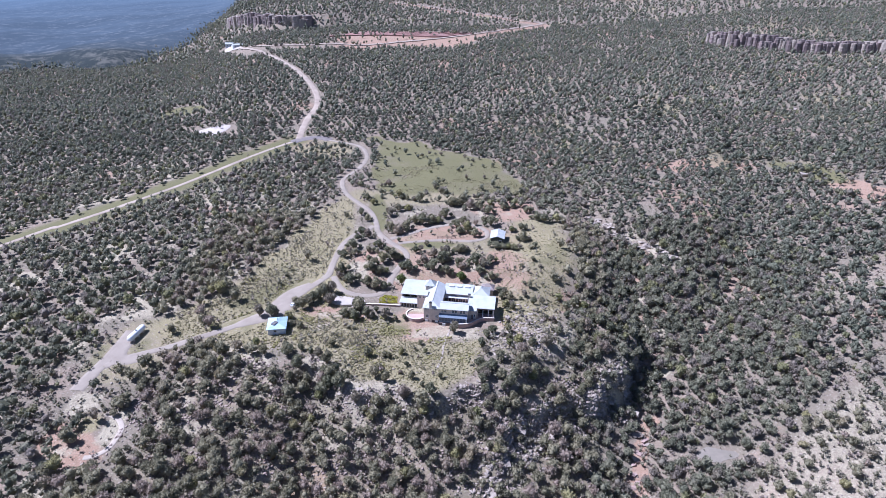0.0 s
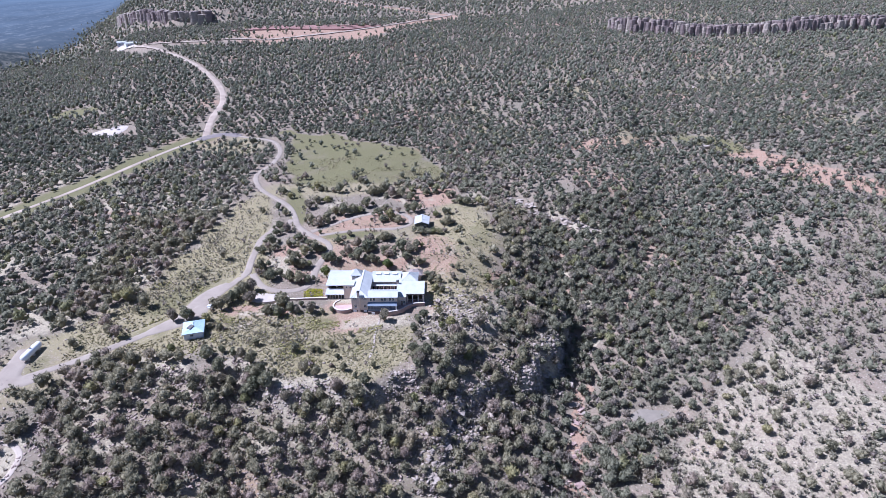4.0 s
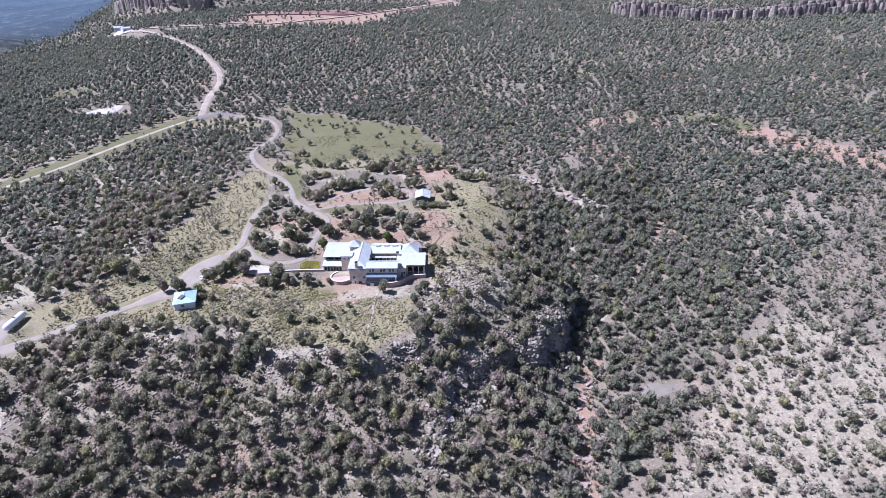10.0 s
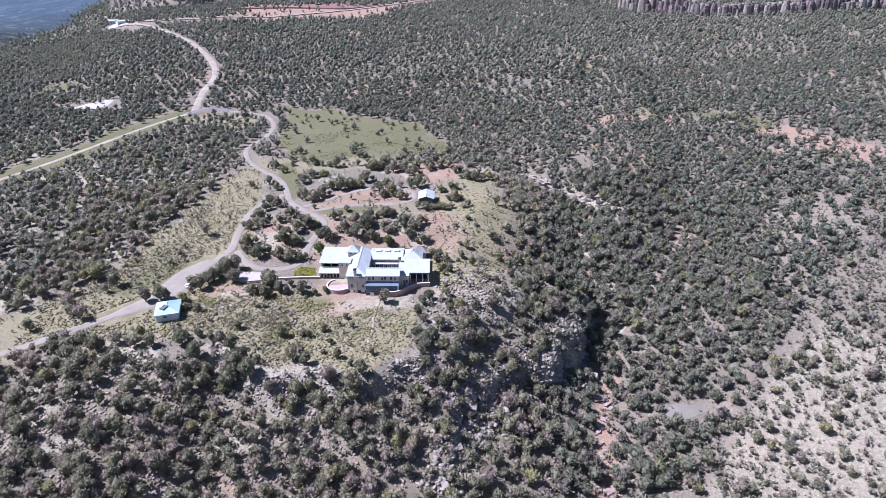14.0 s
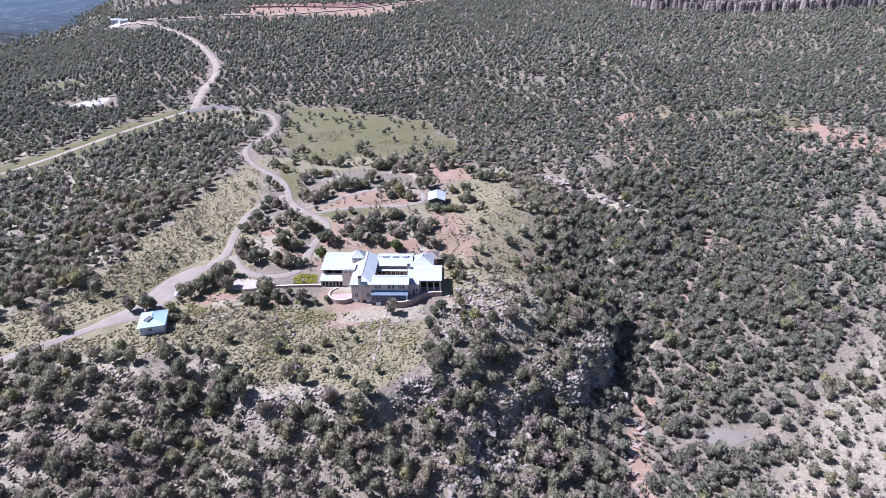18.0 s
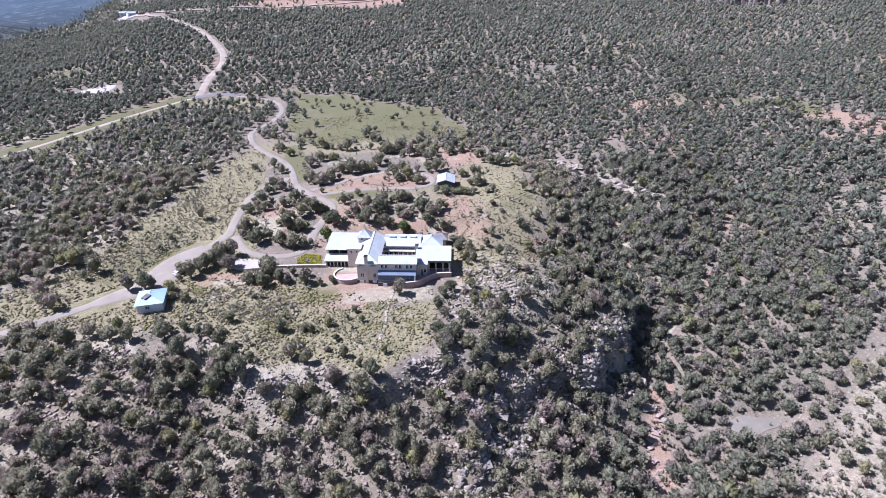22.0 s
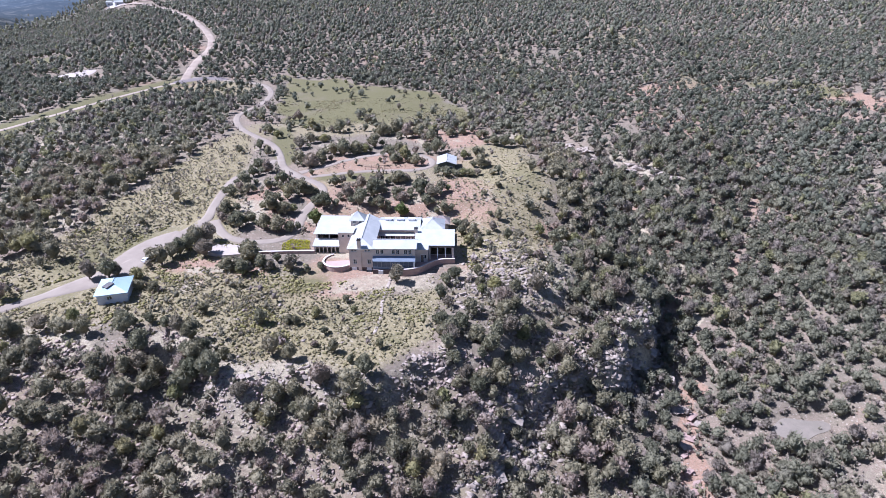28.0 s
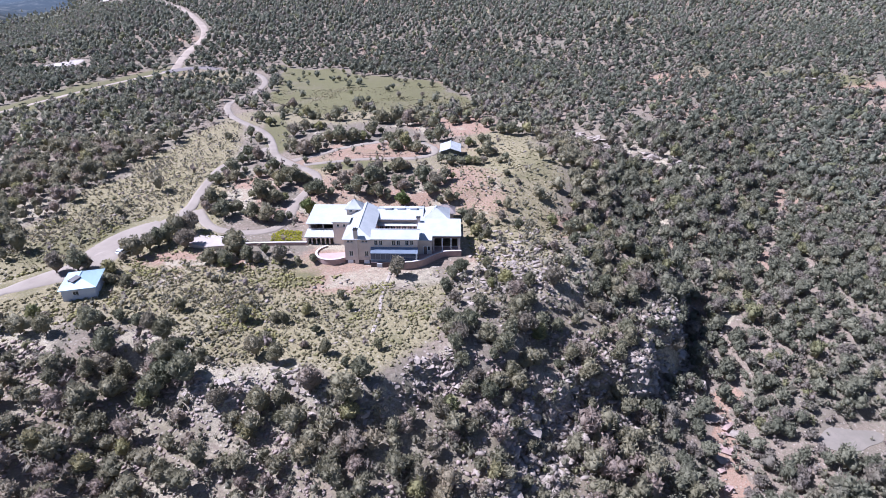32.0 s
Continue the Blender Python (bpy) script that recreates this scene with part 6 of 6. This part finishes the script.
for n in range(32):
    x, y = r.uniform(215, 470), r.uniform(150, 470)
    boulder(x, y, float(r.uniform(1.6, 4.2)), n % 9, r.uniform(0, 360), r.uniform(-15, 15), "large pale boulder fallen from the cliff", "boulders on the hillside")


PINK_ROCK = weathered("pink sandstone", (0.36, 0.265, 0.225), (0.27, 0.19, 0.165), 0.5, 2.5, 0.92, 0.5, 0.0, 0.08)
PINK_KINDS = [me.copy() for me in ROCK_KINDS]
for me in PINK_KINDS:
    me.materials[0] = PINK_ROCK
bed_line = smooth_line([(p[0], p[1]) for p in WASH[1:6]], 1.0)
for n in range(26):
    x, y = bed_line[int(n / 26 * (len(bed_line) - 1))]
    boulder(x + r.normal(0, 1.1), y + r.normal(0, 0.6), float(r.uniform(0.8, 2.1)), n % 9, r.uniform(-40, 40), r.uniform(-8, 8), "flat pink sandstone ledge in the wash", "ledges in the wash", PINK_KINDS)


def rubble():
    """Loose pale stones over the open banks and the rim."""
    q = np.random.default_rng(71)
    x, y = q.uniform(-130, 330, 70000), q.uniform(-125, 330, 70000)
    _, _, pale, _ = masks(x, y)
    want = 0.05 + 0.4 * pale + 0.03 * spur_mask(x, y) * (y < -5) + 0.5 * (rim(x) - y > 0) * (x < 60) * (x > -100)
    gap = read_grid(ROAD_GAP, x, y)
    keep = (q.uniform(0, 1, x.size) < want * 0.75 * (1 - 0.9 * field_mask(x, y))) & (gap > 0.5) & ~((np.abs(x) < 22) & (np.abs(y) < 17))
    x, y = x[keep], y[keep]
    stone = []
    for k in range(5):
        v, f = octa()
        w = np.random.default_rng(900 + k)
        stone.append((v * w.uniform(0.45, 1.35, (6, 1)) * (1.1, 0.75, 0.42) + (0, 0, 0.14), f))
    sx = q.uniform(-105, 62, 12000)
    sy = rim(sx) - np.abs(q.normal(0, 34, 12000))
    steep = (sy > -118) & (q.uniform(0, 1, 12000) < 0.1 + 1.3 * ramp(0.42, 0.68, fbm(sx, sy, 11, 3, 98)))
    woods("rubble", "reddish grey scree between the trees below the rim", sx[steep], sy[steep], stone, 0.2, 0.9, SCREE, 73)
    woods("rubble", "loose pale stones on dry ground", x, y, stone, 0.22, 0.85, ROCK, 72)


rubble()


def ravine_blocks():
    """The broken rock of the ravine wall and of the rim, too many to count."""
    q = np.random.default_rng(73)
    line = smooth_line([(p[0], p[1]) for p in RAVINE_CLIFF[1:-1]], 1.0)
    p = line[q.integers(0, len(line), 1900)]
    x, y = p[:, 0] + q.normal(1.5, 3.4, 1900), p[:, 1] + q.normal(-1.5, 3.4, 1900)
    kinds = []
    for me in ROCK_KINDS:
        v = np.array([tuple(c.co) for c in me.vertices])
        f = np.array([tuple(t.vertices) for t in me.polygons if len(t.vertices) == 3])
        kinds.append((v * 0.5 + (0, 0, 0.12), f))
    woods("broken_rock", "broken pale sandstone on the ravine wall and rim", x, y, kinds, 0.4, 2.4, ROCK, 74)
    rx = q.uniform(-46, 14, 420)
    sx, sy = q.normal(30, 9, 620), q.normal(-20, 9, 620)
    clear = (np.hypot(sx - 10, sy + 4) > 17) & (sx > 17)
    woods("broken_rock", "flat pale slabs on the slope below the terrace", sx[clear], sy[clear], [(v * (1, 1, 0.6), f) for v, f in kinds], 0.4, 2.3, ROCK, 76)
    woods("broken_rock", "small broken pale sandstone along the rim", rx, rim(rx) + q.normal(-2.5, 1.8, 420), kinds, 0.3, 1.3, ROCK, 75)


ravine_blocks()


# a shallow muddy pool on the bank, and bare dark soil at the road fork
MUD = weathered("grey-green muddy water", (0.19, 0.168, 0.132), (0.23, 0.2, 0.16), 0.3, 1.5, 0.85, 0.1)
turns = np.linspace(0, 2 * math.pi, 29)[:-1]
tagged(patch("pool", "shallow grey-green muddy pool among bushes", [(95 + 6.6 * math.cos(t) * (1 + 0.18 * math.sin(2 * t + 1)), -60.3 + 3.3 * math.sin(t) * (1 + 0.22 * math.cos(3 * t))) for t in turns], MUD, 0.03, 0.1), "shallow grey-green muddy pool among bushes", "pool", kind="structure")
DARK_SOIL = weathered("dark bare soil", (0.15, 0.13, 0.125), (0.20, 0.17, 0.15), 0.15, 1.0, 0.95, 0.4)
ribbon("road", 4.2, DARK_SOIL, "patch of dark bare soil at the road fork", smooth_line([(-120, 231), (-111, 240), (-100, 243), (-92, 238)]), 0.12)

# ---------------------------------------------------------------- cliffs
def cliff(name, label, line, low, high, seed, wide, clear, mesa=False):
    """A cliff of jointed sandstone columns, each a block of its own, under one fairly level brow."""
    q = np.random.default_rng(seed)
    root = thing(name, Matrix.Identity(4), label, "cliff")
    line = smooth_line([(p[0], p[1]) for p in line], wide)
    shapes = []
    for k in range(8):
        bm = bmesh.new()
        w = np.random.default_rng(seed + 10 + k)
        rings, z, s = [], 0.0, 1.15
        while z < 1.0:
            up = min(1.0, z + w.uniform(0.14, 0.34))
            out = s * w.uniform(0.9, 1.05)
            for level in (z, up):
                rings.append([bm.verts.new((out * cx * w.uniform(0.92, 1.06), out * cy * w.uniform(0.92, 1.06), level)) for cx, cy in ((-0.9, -0.55), (-0.4, -0.95), (0.45, -0.9), (0.95, -0.5), (0.9, 0.8), (-0.9, 0.8))])
            z, s = up + 0.015, s * w.uniform(0.9, 1.0)
        for a, b in zip(rings, rings[1:]):
            for m in range(6):
                bm.faces.new((a[m], a[(m + 1) % 6], b[(m + 1) % 6], b[m]))
        bm.faces.new(rings[-1])
        bmesh.ops.recalc_face_normals(bm, faces=bm.faces[:])
        me = bpy.data.meshes.new("rock_column")
        bm.to_mesh(me)
        bm.free()
        me.materials.append(ROCK if k % 3 == 0 else RED_ROCK)
        shapes.append(me)
    ways = np.gradient(line, axis=0)
    for n, (x, y) in enumerate(line):
        if not clear(x):
            continue
        turn = math.degrees(math.atan2(ways[n, 1], ways[n, 0]))
        brow = low + (high - low) * float(fbm(x, y, 60, 3, seed))
        for row in range(2):
            back = q.choice((0.0, 0.3, 0.9)) * wide + row * wide * 1.3
            px, py = x + q.normal(0, wide * 0.12), y + back
            base = float(min(ground(px, py - wide), ground(px, py)))
            c = new("rock_column", shapes[int(q.integers(0, 8))])
            c.parent = root
            tall = brow * q.uniform(0.9, 1.03) * (1.0 if row else q.choice((0.97, 0.92, 0.85, 0.62)))
            girth = q.uniform(0.55, 1.0)
            if mesa:
                # one level brow that meets the ground behind it
                tall = float(np.mean([ground(x, y + 22), ground(x - 12, y + 22), ground(x + 12, y + 22)])) + 2.2 + 4.5 * float(ramp(-225, -330, x)) - base
                tall, girth = tall - (q.uniform(0, 0.8) if row else q.choice((0.3, 0.8, 1.6, 5.0))), q.uniform(0.85, 1.35)
            c.matrix_basis = pose(px, py, base - 3, q.uniform(-2, 2), q.uniform(-2, 2), turn + q.uniform(-32, 32)) @ Matrix.Diagonal((wide * girth, wide * q.uniform(0.6, 0.95), tall + 3, 1))


cliff("cliff", "dark red and grey sandstone cliff band across the hillside", CLIFF_EAST, 8, 20, 5, 4.0, lambda x: 325 < x < 760)
cliff("cliff", "tall reddish cliff at the end of the mesa", CLIFF_WEST, 16, 21, 6, 5.0, lambda x: -392 < x < -215, mesa=True)


# posts of an old fence beside the loop
fence = thing("fence", Matrix.Identity(4), "weathered timber fence posts with two rails", "fence")
fence_line = [(-5.0, 58.2), (-2.5, 58.4), (0.0, 58.3), (2.4, 58.8), (4.4, 58.9), (-0.9, 52.0), (1.6, 51.8)]
for x, y in fence_line:
    z = float(ground(x, y))
    bm = bmesh.new()
    box(bm, x - 0.09, x + 0.09, y - 0.09, y + 0.09, z - 0.4, z + 1.5)
    part("post", bm, TIMBER, fence)
for (ax, ay), (bx, by) in zip(fence_line[:4], fence_line[1:5]):
    for lift in (0.6, 1.2):
        a, b = Vector((ax, ay, float(ground(ax, ay)) + lift)), Vector((bx, by, float(ground(bx, by)) + lift))
        bm = bmesh.new()
        ends = [[bm.verts.new(p + Vector((0, dy, dz))) for dy, dz in ((-0.03, -0.06), (0.03, -0.06), (0.03, 0.06), (-0.03, 0.06))] for p in (a, b)]
        for n in range(4):
            bm.faces.new((ends[0][n - 1], ends[0][n], ends[1][n], ends[1][n - 1]))
        bm.faces.new(ends[0])
        bm.faces.new(ends[1][::-1])
        part("rail", bm, TIMBER, fence)


# ---------------------------------------------------------------- far distance
def far_plain():
    """The wooded plain far to the north-west, kilometres off, blue haze painted into colour and glow."""
    m, tree, shader = node_material("far plain")
    where = place_of(tree)
    broad, fine = noise_node(tree, 0.0035, 6, 0.6, where), noise_node(tree, 0.035, 6, 0.8, where)
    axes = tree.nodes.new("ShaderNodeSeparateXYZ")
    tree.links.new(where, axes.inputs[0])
    # painted haze: the tone turns bluer and paler the farther north it lies
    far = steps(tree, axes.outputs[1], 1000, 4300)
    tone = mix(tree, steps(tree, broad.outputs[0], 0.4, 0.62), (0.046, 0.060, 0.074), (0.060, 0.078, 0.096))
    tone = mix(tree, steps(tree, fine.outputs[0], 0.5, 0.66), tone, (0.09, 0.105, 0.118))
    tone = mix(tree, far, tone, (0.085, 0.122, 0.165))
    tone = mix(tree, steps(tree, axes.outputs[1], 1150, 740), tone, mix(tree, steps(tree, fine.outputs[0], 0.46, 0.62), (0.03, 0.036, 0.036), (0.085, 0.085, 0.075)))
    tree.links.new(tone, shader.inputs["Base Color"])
    # gives off its own tone, standing in for light scattered by haze
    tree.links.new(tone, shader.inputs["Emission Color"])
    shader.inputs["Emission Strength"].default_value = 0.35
    shader.inputs["Roughness"].default_value = 1.0
    shader.inputs["Specular IOR Level"].default_value = 0.0
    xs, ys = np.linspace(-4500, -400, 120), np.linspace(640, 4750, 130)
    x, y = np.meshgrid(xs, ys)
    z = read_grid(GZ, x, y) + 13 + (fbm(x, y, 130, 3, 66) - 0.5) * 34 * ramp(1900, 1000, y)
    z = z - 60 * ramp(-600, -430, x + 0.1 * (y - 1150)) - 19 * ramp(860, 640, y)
    tagged(new("backdrop", sheet("backdrop", x, y, z, m)), "wooded plain in the far distance, blue haze painted on", "backdrop", kind="structure")
    # a pale hayfield out on the plain
    turns = np.linspace(0, 2 * math.pi, 25)[:-1]
    field = [(-1300 + 95 * math.cos(t) * (1 + 0.2 * math.sin(3 * t)), 1985 + 150 * math.sin(t)) for t in turns]
    bm = bmesh.new()
    bm.faces.new([bm.verts.new((fx, fy, float(read_grid(GZ, fx, fy)) + 12)) for fx, fy in field])
    me = bpy.data.meshes.new("far_field")
    bm.to_mesh(me)
    bm.free()
    me.materials.append(weathered("pale far field", (0.17, 0.195, 0.165), (0.14, 0.165, 0.15), 0.01, 0.05, 1.0, 0.0))
    tagged(new("field", me), "pale dry hayfield on the far plain", "field", kind="structure")


far_plain()

# red terraces cut into the far slope
terraces = thing("earth_terraces", Matrix.Identity(4), "bare red earth terraces cut into a wooded slope", "terraces")
for k in range(4):
    route = smooth_line([(-165 + 12 * k, 655 + 9 * k), (-110, 668 + 10 * k), (-60, 672 + 9 * k), (-10, 668 + 9 * k), (40 - 10 * k, 684 + 8 * k)], 6.0)
    z = ground(route[:, 0], route[:, 1])
    bm = bmesh.new()
    rings = []
    for (x, y), h in zip(route, z):
        rings.append([bm.verts.new(p) for p in ((x, y - 3.2, h - 1.0), (x, y - 2.6, h + 1.6), (x, y + 2.6, h + 2.0), (x, y + 3.4, h - 1.0))])
    for a, b in zip(rings, rings[1:]):
        for n in range(3):
            bm.faces.new((a[n], b[n], b[n + 1], a[n + 1]))
    part("bank", bm, RED_EARTH, terraces)
